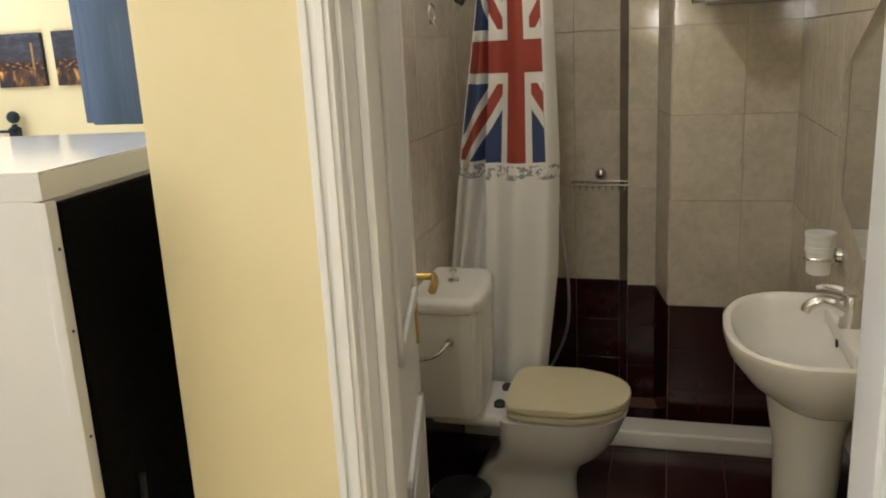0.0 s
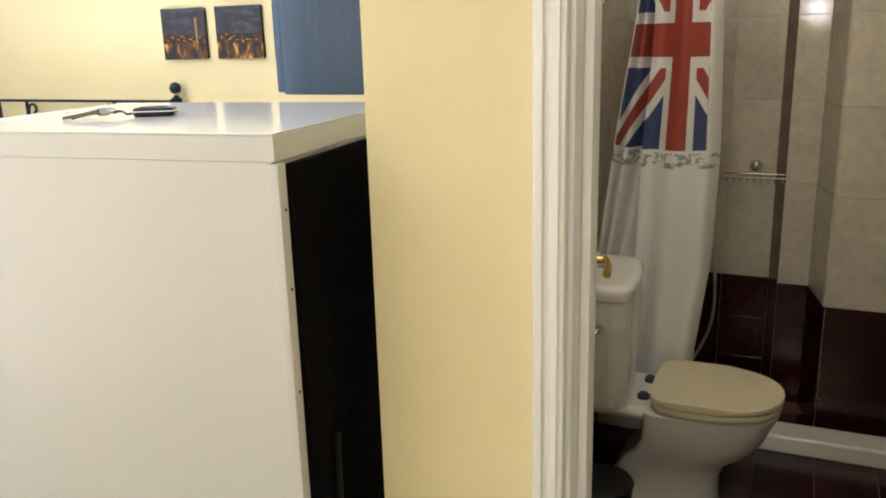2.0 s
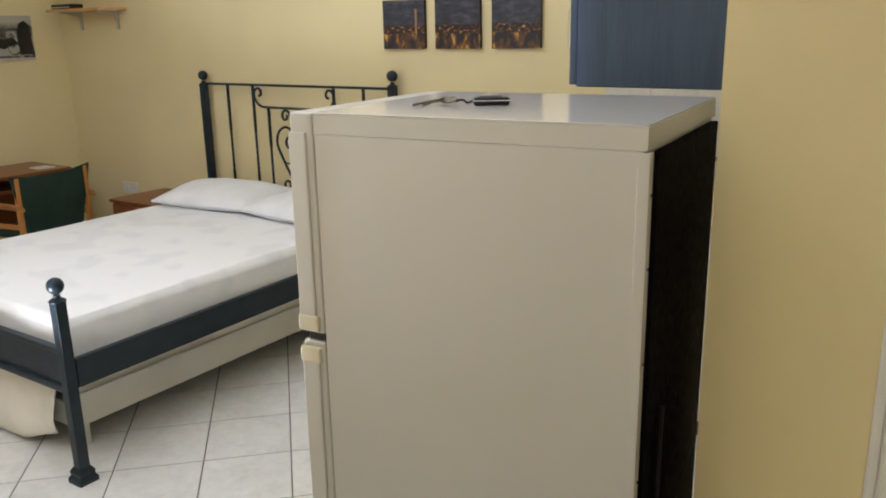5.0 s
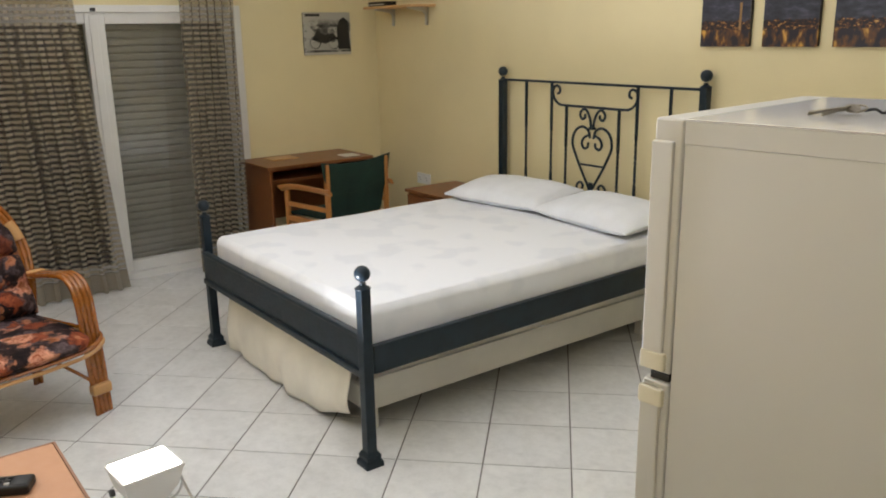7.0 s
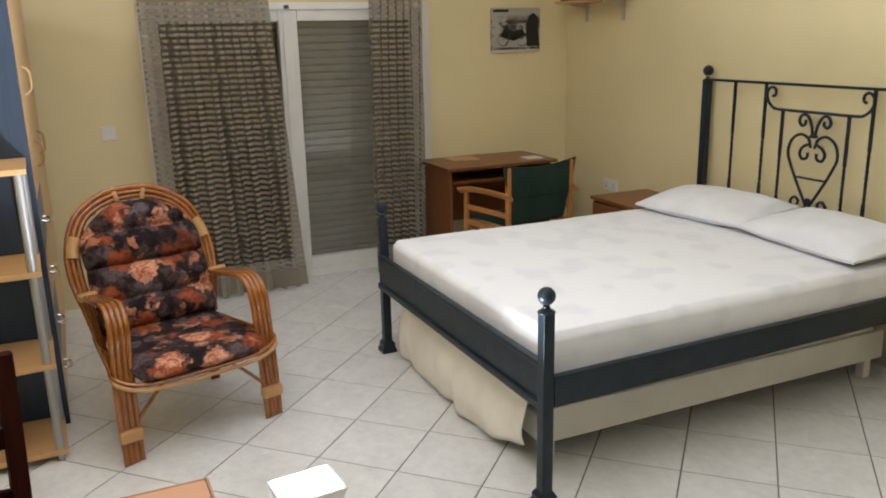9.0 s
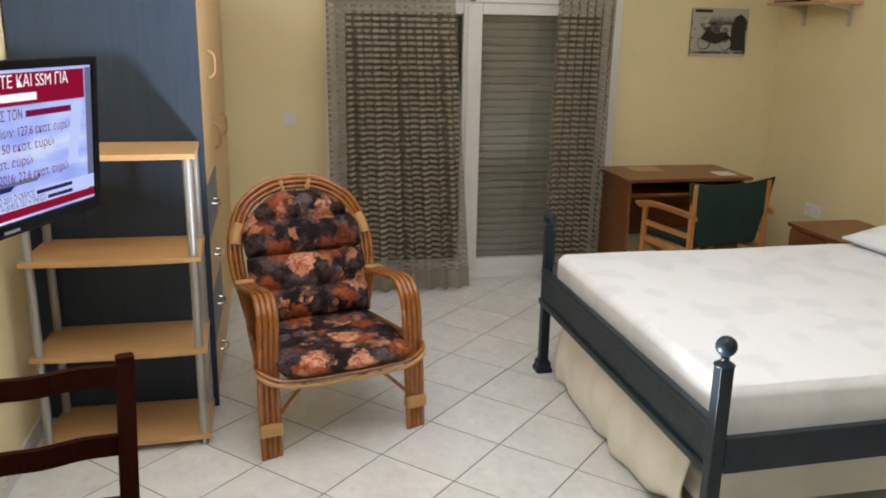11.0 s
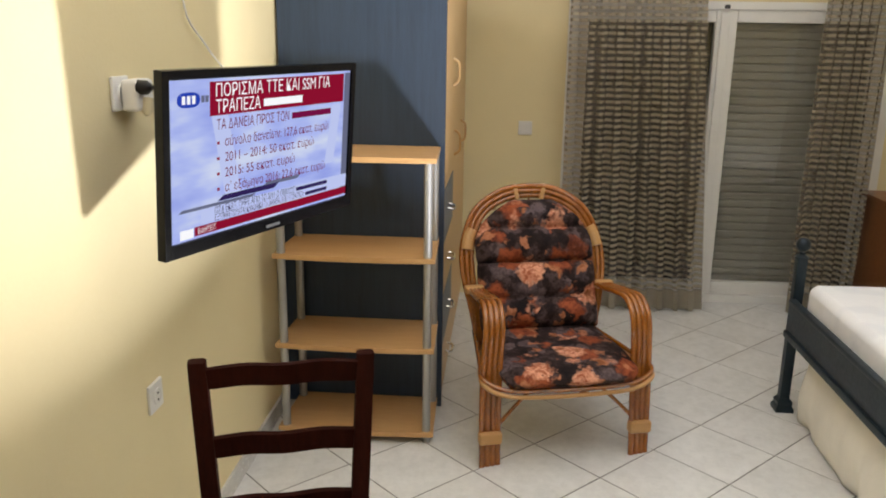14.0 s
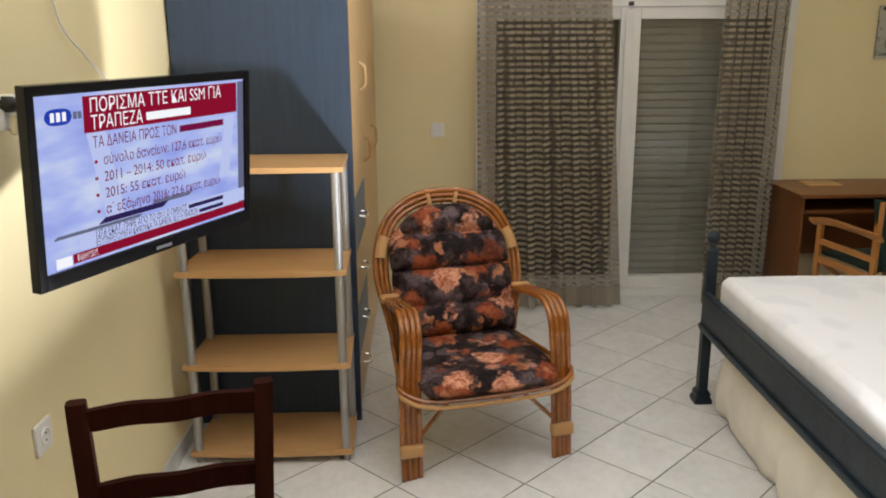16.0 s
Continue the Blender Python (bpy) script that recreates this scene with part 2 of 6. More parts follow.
def curtain_cloth():
    """Sheer woven curtain: short beige and brown dashes in rows, half see-through between them."""
    m, t, p = nodes_of("woven_sheer")
    co = t.nodes.new("ShaderNodeTexCoord")
    sep = t.nodes.new("ShaderNodeSeparateXYZ")
    t.links.new(co.outputs["UV"], sep.inputs[0])

    def mth(op, *args):
        n = t.nodes.new("ShaderNodeMath")
        n.operation = op
        for s, v in zip(n.inputs, args):
            if hasattr(v, "links"):
                t.links.new(v, s)
            else:
                s.default_value = v
        return n.outputs[0]
    uneven = noise_of(t, 14, 3, vec=co.outputs["UV"])
    weft = mth("SINE", mth("ADD", mth("MULTIPLY", sep.outputs[1], 2 * math.pi / 0.0345), mth("MULTIPLY", uneven, 2.2)))
    warp = mth("SINE", mth("ADD", mth("MULTIPLY", sep.outputs[0], 2 * math.pi / 0.088), mth("MULTIPLY", uneven, 7.0)))
    rows = ramp(t, mth("MULTIPLY_ADD", weft, 0.5, 0.5), [(0.42, (0, 0, 0)), (0.72, (1, 1, 1))])
    cols = ramp(t, mth("MULTIPLY_ADD", warp, 0.5, 0.5), [(0.06, (0.22,) * 3), (0.40, (1, 1, 1))])
    bars = mth("MULTIPLY", rows, cols)
    thread = noise_of(t, 180, 2)
    sp = t.nodes.new("ShaderNodeSeparateXYZ")
    t.links.new(co.outputs["UV"], sp.inputs[0])
    low = ramp(t, sp.outputs[1], [(0.115, (1, 1, 1)), (0.125, (0, 0, 0))])
    high = ramp(t, mth("SUBTRACT", sp.outputs[1], 1.0), [(0.90, (0, 0, 0)), (0.905, (0.6, 0.6, 0.6))])
    hem = mth("MAXIMUM", low, high)
    dash = mixc(t, hem, bars, (0.62, 0.62, 0.62))
    t.links.new(mixc(t, dash, (0.185, 0.150, 0.100), mixc(t, thread, (0.33, 0.29, 0.21), (0.47, 0.42, 0.32))), p.inputs["Base Color"])
    p.inputs["Roughness"].default_value = 0.9
    tr = t.nodes.new("ShaderNodeBsdfTransparent")
    mx = t.nodes.new("ShaderNodeMixShader")
    fac = ramp(t, dash, [(0.0, (0.52,) * 3), (0.8, (0.88,) * 3)])
    t.links.new(fac, mx.inputs[0])
    t.links.new(tr.outputs[0], mx.inputs[1])
    t.links.new(p.outputs[0], mx.inputs[2])
    t.links.new(mx.outputs[0], t.nodes["Material Output"].inputs[0])
    return m


def clear_glass(name, rough=0.02, weight=0.05, dark=(0.97, 0.97, 0.96)):
    """Thin pane: mostly see-through, with a mirror-like gloss."""
    m, t, p = nodes_of(name)
    t.nodes.remove(p)
    tr, gl, mx = (t.nodes.new(n) for n in ("ShaderNodeBsdfTransparent", "ShaderNodeBsdfGlossy", "ShaderNodeMixShader"))
    tr.inputs[0].default_value = (*dark, 1)
    gl.inputs["Roughness"].default_value = rough
    mx.inputs[0].default_value = weight
    for a, b in ((tr.outputs[0], mx.inputs[1]), (gl.outputs[0], mx.inputs[2]), (mx.outputs[0], t.nodes["Material Output"].inputs[0])):
        t.links.new(a, b)
    return m


def night_city(name, seed):
    """Canvas print: dusk clouds, a dark skyline, gold lights and their mirror image in water."""
    m, t, p = nodes_of(name)
    co = t.nodes.new("ShaderNodeTexCoord")
    sep = t.nodes.new("ShaderNodeSeparateXYZ")
    t.links.new(co.outputs["Generated"], sep.inputs[0])
    mp = t.nodes.new("ShaderNodeMapping")
    mp.inputs["Location"].default_value = (seed * 3.1, 0, seed)
    mp.inputs["Scale"].default_value = (1, 0.0, 1)
    t.links.new(co.outputs["Generated"], mp.inputs[0])
    cloud = noise_of(t, 4, 6, 0.6, vec=mp.outputs[0], stretch=(1, 1, 2.2))
    sky = ramp(t, cloud, [(0.3, (0.014, 0.016, 0.026)), (0.5, (0.032, 0.035, 0.050)), (0.7, (0.085, 0.09, 0.125))])
    lights = noise_of(t, 11, 3, 0.6, vec=mp.outputs[0], stretch=(1.0, 1, 1.8))
    town = ramp(t, lights, [(0.46, (0.010, 0.008, 0.010)), (0.58, (0.10, 0.035, 0.010)), (0.70, (0.75, 0.42, 0.12))])
    wat = ramp(t, noise_of(t, 7, 2, 0.5, vec=mp.outputs[0], stretch=(1.0, 1, 0.45)), [(0.44, (0.016, 0.014, 0.022)), (0.56, (0.12, 0.05, 0.015)), (0.70, (0.70, 0.38, 0.07))])
    line = t.nodes.new("ShaderNodeMath")
    line.operation = "MULTIPLY_ADD"
    t.links.new(noise_of(t, 9, 2, vec=mp.outputs[0], stretch=(1, 1, 0)), line.inputs[0])
    line.inputs[1].default_value = 0.22
    t.links.new(sep.outputs[2], line.inputs[2])
    a = mixc(t, ramp(t, line.outputs[0], [(0.58, (0, 0, 0)), (0.60, (1, 1, 1))]), town, sky)
    t.links.new(mixc(t, ramp(t, sep.outputs[2], [(0.30, (0, 0, 0)), (0.32, (1, 1, 1))]), wat, a), p.inputs["Base Color"])
    p.inputs["Roughness"].default_value = 0.5
    return m


def grey_photo():
    m, t, p = nodes_of("grey_photo_print")
    co = t.nodes.new("ShaderNodeTexCoord")
    n = noise_of(t, 4.5, 5, 0.65, vec=co.outputs["Generated"])
    sep = t.nodes.new("ShaderNodeSeparateXYZ")
    t.links.new(co.outputs["Generated"], sep.inputs[0])
    pic = ramp(t, n, [(0.36, (0.012, 0.012, 0.012)), (0.46, (0.10, 0.10, 0.09)), (0.54, (0.42, 0.41, 0.36))])
    lo = mixc(t, ramp(t, sep.outputs[2], [(0.70, (0, 0, 0)), (0.86, (1, 1, 1))]), pic, (0.42, 0.40, 0.35))
    t.links.new(mixc(t, ramp(t, sep.outputs[2], [(0.05, (1, 1, 1)), (0.07, (0, 0, 0))]), lo, (0.55, 0.52, 0.45)), p.inputs["Base Color"])
    p.inputs["Roughness"].default_value = 0.3
    return m


FLORAL, CURTAIN, PANE = floral(), curtain_cloth(), clear_glass("window_glass")

# ---- mesh helpers ----
ORIGIN = {}


def thing(name, base, label, category, group="", m=None):
    """An Empty at a thing's base. With m the parts are given in the thing's own axes, otherwise in the world's."""
    ob = new(name)
    ob.empty_display_size = 0.1
    ob.matrix_world = m if m else Matrix.Translation(base)
    ORIGIN[ob] = Vector((0, 0, 0)) if m else Vector(base)
    return tagged(ob, label, category, group)


def finish(name, bm, mat, smooth):
    bmesh.ops.recalc_face_normals(bm, faces=bm.faces)
    me = bpy.data.meshes.new(name)
    bm.to_mesh(me)
    bm.free()
    me.materials.append(mat)
    if smooth:
        me.polygons.foreach_set("use_smooth", [True] * len(me.polygons))
        me.set_sharp_from_angle(angle=radians(38))
    return me


def even(ob, smooth):
    """Large faces stay flat beside their rounded edges."""
    if smooth:
        wn = ob.modifiers.new("weighted_normals", "WEIGHTED_NORMAL")
        wn.keep_sharp = True
    return ob


def part(name, bm, mat, parent, label="", smooth=True):
    o = ORIGIN[parent]
    bmesh.ops.translate(bm, vec=-o, verts=bm.verts)
    ob = even(new(name, finish(name, bm, mat, smooth)), smooth)
    ob.parent = parent
    ORIGIN[ob] = o
    return tagged(ob, label)


def solo(name, bm, mat, label="", category="", group="", kind="", smooth=True):
    ob = even(new(name, finish(name, bm, mat, smooth)), smooth)
    ORIGIN[ob] = Vector((0, 0, 0))
    return tagged(ob, label, category, group, kind)


def box(x0, x1, y0, y1, z0, z1, bevel=0.0, seg=2, bm=None):
    own = bm is None
    b = bmesh.new()
    bmesh.ops.create_cube(b, size=1, matrix=Matrix.LocRotScale(((x0 + x1) / 2, (y0 + y1) / 2, (z0 + z1) / 2), None, (abs(x1 - x0), abs(y1 - y0), abs(z1 - z0))))
    if bevel:
        bmesh.ops.bevel(b, geom=b.edges[:], offset=bevel, segments=seg, affect="EDGES", profile=0.5)
    return b if own else join(bm, b)


def join(a, b):
    me = bpy.data.meshes.new("tmp")
    b.to_mesh(me)
    b.free()
    a.from_mesh(me)
    bpy.data.meshes.remove(me)
    return a


def moved(b, m):
    bmesh.ops.transform(b, matrix=m, verts=b.verts)
    return b


def tube(points, r, sides=10, closed=False, bm=None, r_end=None, flat=1.0):
    """A round bar swept along a line of points."""
    b = bm or bmesh.new()
    pts = [Vector(p) for p in points]
    n = len(pts)
    rings, up = [], None
    for i, p in enumerate(pts):
        a, c = (pts[i - 1] if (i or closed) else p), (pts[(i + 1) % n] if (i < n - 1 or closed) else p)
        d = (c - a).normalized()
        if up is None:
            up = d.orthogonal().normalized()
        up = (up - d * up.dot(d)).normalized()
        side = d.cross(up)
        rr = r if r_end is None else r + (r_end - r) * i / (n - 1)
        rings.append([b.verts.new(p + (up * math.cos(2 * math.pi * k / sides) + side * math.sin(2 * math.pi * k / sides) * flat) * rr) for k in range(sides)])
    for i in range(n if closed else n - 1):
        q, s = rings[i], rings[(i + 1) % n]
        for k in range(sides):
            b.faces.new((q[k], q[(k + 1) % sides], s[(k + 1) % sides], s[k]))
    if not closed:
        b.faces.new(rings[0][::-1])
        b.faces.new(rings[-1])
    return b


def curve(points, n=8):
    """A smooth line through the points."""
    p = [Vector(q) for q in points]
    p = [p[0] * 2 - p[1], *p, p[-1] * 2 - p[-2]]
    out = []
    for i in range(1, len(p) - 2):
        for k in range(n):
            t = k / n
            a, b, c, d = p[i - 1:i + 3]
            out.append(0.5 * (2 * b + (c - a) * t + (2 * a - 5 * b + 4 * c - d) * t * t + (3 * b - a - 3 * c + d) * t ** 3))
    return out + [p[-2]]


def lathe(profile, centre, sides=24, bm=None, sx=1.0, sy=1.0):
    """Turned about the upright axis: rows of (radius, height)."""
    b = bm or bmesh.new()
    rings = [[b.verts.new((centre[0] + r * sx * math.cos(2 * math.pi * k / sides), centre[1] + r * sy * math.sin(2 * math.pi * k / sides), centre[2] + z)) for k in range(sides)] for r, z in profile]
    for q, s in zip(rings, rings[1:]):
        for k in range(sides):
            b.faces.new((q[k], q[(k + 1) % sides], s[(k + 1) % sides], s[k]))
    b.faces.new(rings[0][::-1])
    b.faces.new(rings[-1])
    return b


def ball(c, r, bm=None, seg=14):
    b = bmesh.new()
    bmesh.ops.create_uvsphere(b, u_segments=seg, v_segments=seg * 2 // 3, radius=r, matrix=Matrix.Translation(c))
    return b if bm is None else join(bm, b)


def spiral(cx, cz, r0, r1, a0, turns, n=26):
    """Points of a scroll in the x-z plane, as (x, z)."""
    return [(cx + (r0 + (r1 - r0) * i / n) * math.cos(a0 + turns * 2 * math.pi * i / n), cz + (r0 + (r1 - r0) * i / n) * math.sin(a0 + turns * 2 * math.pi * i / n)) for i in range(n + 1)]


def puffy(x0, x1, y0, y1, z0, z1, nx=14, ny=14, edge=0.06, power=2.6, dent=0.006, seed=0.0):
    """A stuffed shape, thick in the middle and thin along its seams."""
    b = bmesh.new()
    layers = []
    zm = z0 + (z1 - z0) * 0.42
    for sign in (1, -1):
        g = []
        for i in range(nx + 1):
            row = []
            for j in range(ny + 1):
                u, v = 2 * i / nx - 1, 2 * j / ny - 1
                f = ((1 - abs(u) ** power) * (1 - abs(v) ** power)) ** 0.5
                h = (z1 - zm if sign > 0 else zm - z0) * (edge + (1 - edge) * f)
                pull = 1 - 0.05 * (1 - abs(v)) ** 1 * abs(u) ** 6
                x = (x0 + x1) / 2 + (x1 - x0) / 2 * u * (1 - 0.05 * (1 - v * v) * abs(u) ** 3)
                y = (y0 + y1) / 2 + (y1 - y0) / 2 * v * (1 - 0.05 * (1 - u * u) * abs(v) ** 3) * pull
                k = noise.noise(Vector((x * 6, y * 6, seed + sign))) * dent * (0.3 + f)
                row.append(b.verts.new((x, y, zm + sign * h + k * (1 if sign > 0 else 0))))
            g.append(row)
        layers.append(g)
        for i in range(nx):
            for j in range(ny):
                b.faces.new((g[i][j], g[i + 1][j], g[i + 1][j + 1], g[i][j + 1]))
    a, c = layers
    rim = [(i, 0) for i in range(nx)] + [(nx, j) for j in range(ny)] + [(i, ny) for i in range(nx, 0, -1)] + [(0, j) for j in range(ny, 0, -1)]
    for (i, j), (k, m) in zip(rim, rim[1:] + rim[:1]):
        b.faces.new((a[i][j], a[k][m], c[k][m], c[i][j]))
    return b


def prism(outline, lo, hi, axis="z", bevel=0.0):
    """A flat outline given thickness along one axis."""
    b = bmesh.new()
    put = {"z": lambda u, v, w: (u, v, w), "x": lambda u, v, w: (w, u, v), "y": lambda u, v, w: (u, w, v)}[axis]
    a = [b.verts.new(put(u, v, lo)) for u, v in outline]
    c = [b.verts.new(put(u, v, hi)) for u, v in outline]
    b.faces.new(a[::-1])
    b.faces.new(c)
    for i in range(len(a)):
        j = (i + 1) % len(a)
        b.faces.new((a[i], a[j], c[j], c[i]))
    if bevel:
        bmesh.ops.bevel(b, geom=[e for e in b.edges if abs(put(0, 0, 1)[0] * (e.verts[0].co.x - e.verts[1].co.x) + put(0, 0, 1)[1] * (e.verts[0].co.y - e.verts[1].co.y) + put(0, 0, 1)[2] * (e.verts[0].co.z - e.verts[1].co.z)) < 1e-6], offset=bevel, segments=2, affect="EDGES", profile=0.5)
    return b

# ---- the shell of the flat ----
W, N, S, E, H = -5.98, 3.66, -0.58, 1.60, 2.60       # wall faces and ceiling height
KX, BX = -0.785, -0.71                                 # kitchen and bathroom faces of the partition
BS, BE, BN = 1.35, 0.535, 3.87                        # bathroom's front wall, east wall, back wall


def setting(name, bm, mat, label="", smooth=False):
    return solo(name, bm, mat, label, kind="structure", smooth=smooth)


floor = setting("floor", box(W - 0.2, E, S - 0.2, N + 0.2, -0.15, -0.0018), GROUT, "pale ceramic floor tiles laid diagonally with grey joints")
setting("ceiling", box(W - 0.2, E + 0.2, S - 0.2, BN + 0.2, H, H + 0.15), CEIL, "plain off-white ceiling")
setting("wall_north", box(W - 0.2, KX, N, N + 0.2, -0.006, H), WALL, "pale yellow painted wall behind the bed")
setting("wall_south", box(W - 0.2, E + 0.2, S - 0.2, S, -0.006, H), WALL, "pale yellow painted wall carrying the television")
setting("wall_east", box(E, E + 0.2, S, BS, -0.006, H), WALL, "pale yellow painted wall closing the hall")
DY0, DY1, DZ = 0.69, 2.55, 1.79                       # balcony door opening
west = setting("wall_west", box(W - 0.2, W, S, DY0, -0.006, H), WALL, "pale yellow painted wall with the balcony door")
ww = box(W - 0.2, W, DY1, N, -0.006, H)
box(W - 0.2, W, DY0, DY1, DZ, H, bm=ww)
part("wall_piece", ww, WALL, west, smooth=False)
setting("wall_partition", box(KX, BX, 2.41, BN + 0.2, -0.006, H), WALL, "thin yellow wall between kitchen and bathroom")
setting("wall_fridge_niche", box(-0.62, -0.585, BS + 0.12, 2.41, -0.006, H), WALL, "thin yellow wall behind the fridge")
setting("wall_niche_end", box(KX, -0.6205, 2.38, 2.41, -0.006, H), WALL, "thin yellow wall behind the fridge")
OX0, OX1, OZ = -0.315, 0.352, 2.05                    # bathroom door opening
front = setting("wall_bathroom", box(-0.598, OX0, BS, BS + 0.12, -0.006, H), WALL, "pale yellow wall end beside the bathroom door")
fp = box(OX1, E, BS, BS + 0.12, -0.006, H)
box(OX0, OX1, BS, BS + 0.12, OZ, H, bm=fp)
part("wall_piece", fp, WALL, front, smooth=False)
sk = setting("baseboard_south", box(W + 0.02, -1.2, S, S + 0.012, 0, 0.075, 0.003), SKIRT, "low pale tile skirting", True)
setting("baseboard_north", box(-5.9, KX - 0.62, N - 0.012, N, 0, 0.075, 0.003), SKIRT, "low pale tile skirting", True)
setting("baseboard_west", box(W, W + 0.012, DY1 + 0.06, N - 0.02, 0, 0.075, 0.003), SKIRT, "low pale tile skirting", True)

# bathroom shell
setting("floor_bathroom", box(BX, BE + 0.1, BS, BN, -0.006, 0.046), DARK_GROUT, "dark red tiled bathroom floor")
wb = setting("wall_bath_back", box(BX, BE + 0.1, BN, BN + 0.2, 0, H), BATH_GROUT, "beige marble tiles above a dark red tiled border")
setting("wall_bath_east", box(BE, BE + 0.12, BS + 0.12, BN, 0, H), BATH_GROUT, "beige marble tiles above a dark red tiled border")
setting("pillar_1", box(-0.075, 0.045, 3.795, BN, 0.046, H), BATH_GROUT, "narrow tiled boxing in the bathroom corner")
setting("pillar_2", prism([(0.098, 3.53), (BE, 3.53), (BE, BN), (0.045, BN), (0.045, 3.795)], 0.046, H), BATH_GROUT, "wide tiled boxing in the bathroom corner")
# plain brown strip up the back wall beside the narrow boxing
part("corner_strip", box(-0.112, -0.076, BN - 0.012, BN - 0.0005, 0.563, 2.26, 0.002), plain("matt_brown", (0.15, 0.115, 0.068), 0.5, vary=0.2, scale=8), wb)
part("corner_strip", box(-0.112, -0.076, BN - 0.012, BN - 0.0005, 0.046, 0.561, 0.002), DARK_TILE, wb)
setting("wall_bath_west_lining", box(BX, BX + 0.008, 2.42, BN, 0.046, H), BATH_GROUT, "beige marble tiles above a dark red tiled border")

# ---- bathroom door ----
trim = setting("trim_door", box(OX0 - 0.033, OX0 + 0.012, BS - 0.022, BS, 0, OZ + 0.05, 0.006), WHITE_PAINT, "white painted door frame with moulded edge", True)
arc = box(OX0 - 0.029, OX0 - 0.017, BS - 0.027, BS - 0.022, 0, OZ + 0.04, 0.0024)
box(OX0 - 0.008, OX0 + 0.004, BS - 0.026, BS - 0.022, 0, OZ + 0.01, 0.002, bm=arc)
part("moulding", arc, WHITE_PAINT, trim)
part("jamb", box(OX0, OX0 + 0.018, BS - 0.002, BS + 0.125, 0, OZ, 0.003), WHITE_PAINT, trim)
part("stop", box(OX0 + 0.018, OX0 + 0.032, BS + 0.035, BS + 0.075, 0, OZ, 0.003), WHITE_PAINT, trim)
part("jamb", box(OX1 - 0.018, OX1, BS - 0.002, BS + 0.125, 0, OZ, 0.003), WHITE_PAINT, trim)
part("architrave", box(OX1 - 0.012, OX1 + 0.06, BS - 0.022, BS, 0, OZ + 0.05, 0.006), WHITE_PAINT, trim)
part("head", box(OX0 - 0.033, OX1 + 0.06, BS - 0.021, BS + 0.12, OZ, OZ + 0.06, 0.006), WHITE_PAINT, trim)
door = thing("door_1", (0, 0, 0), "white panelled bathroom door standing open inwards", "door", m=pose(OX0 - 0.018, BS + 0.130, 0.05, 0, 0, 104))
tagged(door, kind="structure")
part("leaf", box(0.0, 0.585, -0.02, 0.018, 0, 1.97, 0.003), WHITE_PAINT, door)
for z0, z1 in ((0.12, 0.80), (1.02, 1.86)):
    pn = bmesh.new()
    for a, b, c, d in ((0.09, 0.50, z0, z0 + 0.03), (0.09, 0.50, z1 - 0.03, z1), (0.09, 0.12, z0, z1), (0.47, 0.50, z0, z1)):
        box(a, b, -0.032, -0.02, c, d, 0.005, bm=pn)
    box(0.15, 0.44, -0.030, -0.02, z0 + 0.06, z1 - 0.06, 0.008, bm=pn)
    part("panel_moulding", pn, WHITE_PAINT, door)
plate = part("handle_plate", box(0.525, 0.560, -0.026, -0.02, 0.90, 1.14, 0.002), BRASS, door, "brass handle plate")
hd = tube([(0.543, -0.022, 1.05), (0.543, -0.07, 1.05)], 0.008)
tube(curve([(0.543, -0.066, 1.05), (0.50, -0.070, 1.053), (0.44, -0.066, 1.048)], 5), 0.009, bm=hd)
part("handle", hd, BRASS, plate)

# ---- balcony door ----
bal = setting("door_2", box(W - 0.10, W + 0.006, DY0, DY0 + 0.055, 0, DZ, 0.004), PVC, "white plastic balcony door, one half behind a closed grey shutter", True)
fr = box(W - 0.10, W + 0.006, DY1 - 0.055, DY1, 0, DZ, 0.004)
part("frame_side", fr, PVC, bal)
part("frame_head", box(W - 0.10, W + 0.004, DY0 + 0.055, DY1 - 0.055, DZ - 0.045, DZ, 0.004), PVC, bal)
part("threshold", box(W - 0.12, W + 0.01, DY0 + 0.055, DY1 - 0.055, 0, 0.05, 0.004), PVC, bal)
YM = 1.585
for y0, y1 in ((DY0 + 0.055, YM), (YM, DY1 - 0.055)):
    sash = part("sash", box(W - 0.075, W - 0.015, y0, y0 + 0.065, 0.05, DZ - 0.045, 0.006), PVC, bal)
    wst = 0.055 if y1 == YM else 0.065
    part("stile", box(W - 0.075, W - 0.015, y1 - wst, y1, 0.05, DZ - 0.045, 0.006), PVC, sash)
    part("rail", box(W - 0.074, W - 0.016, y0 + 0.065, y1 - wst, 0.05, 0.125, 0.006), PVC, sash)
    part("rail", box(W - 0.074, W - 0.016, y0 + 0.065, y1 - wst, DZ - 0.115, DZ - 0.045, 0.006), PVC, sash)
    pn = part("pane", box(W - 0.050, W - 0.044, y0 + 0.06, y1 - wst + 0.005, 0.12, DZ - 0.11), PANE, sash, smooth=False)
    pn.visible_shadow = False
st = part("closing_strip", box(W - 0.015, W - 0.003, YM - 0.03, YM + 0.02, 0.07, DZ - 0.06, 0.004), PVC, bal)
part("latch", box(W - 0.012, W + 0.012, YM - 0.02, YM + 0.012, DZ - 0.04, DZ - 0.018, 0.004), RUBBER, st)
part("latch", box(W - 0.012, W + 0.014, YM - 0.02, YM + 0.012, 0.055, 0.075, 0.004), RUBBER, st)
shut = part("shutter", box(W - 0.135, W - 0.128, YM, DY1, 0.0, DZ), SHUTTER, bal, "closed grey roller shutter", False)
SLAT = bmesh.new()
zz = 0.05
k = 0
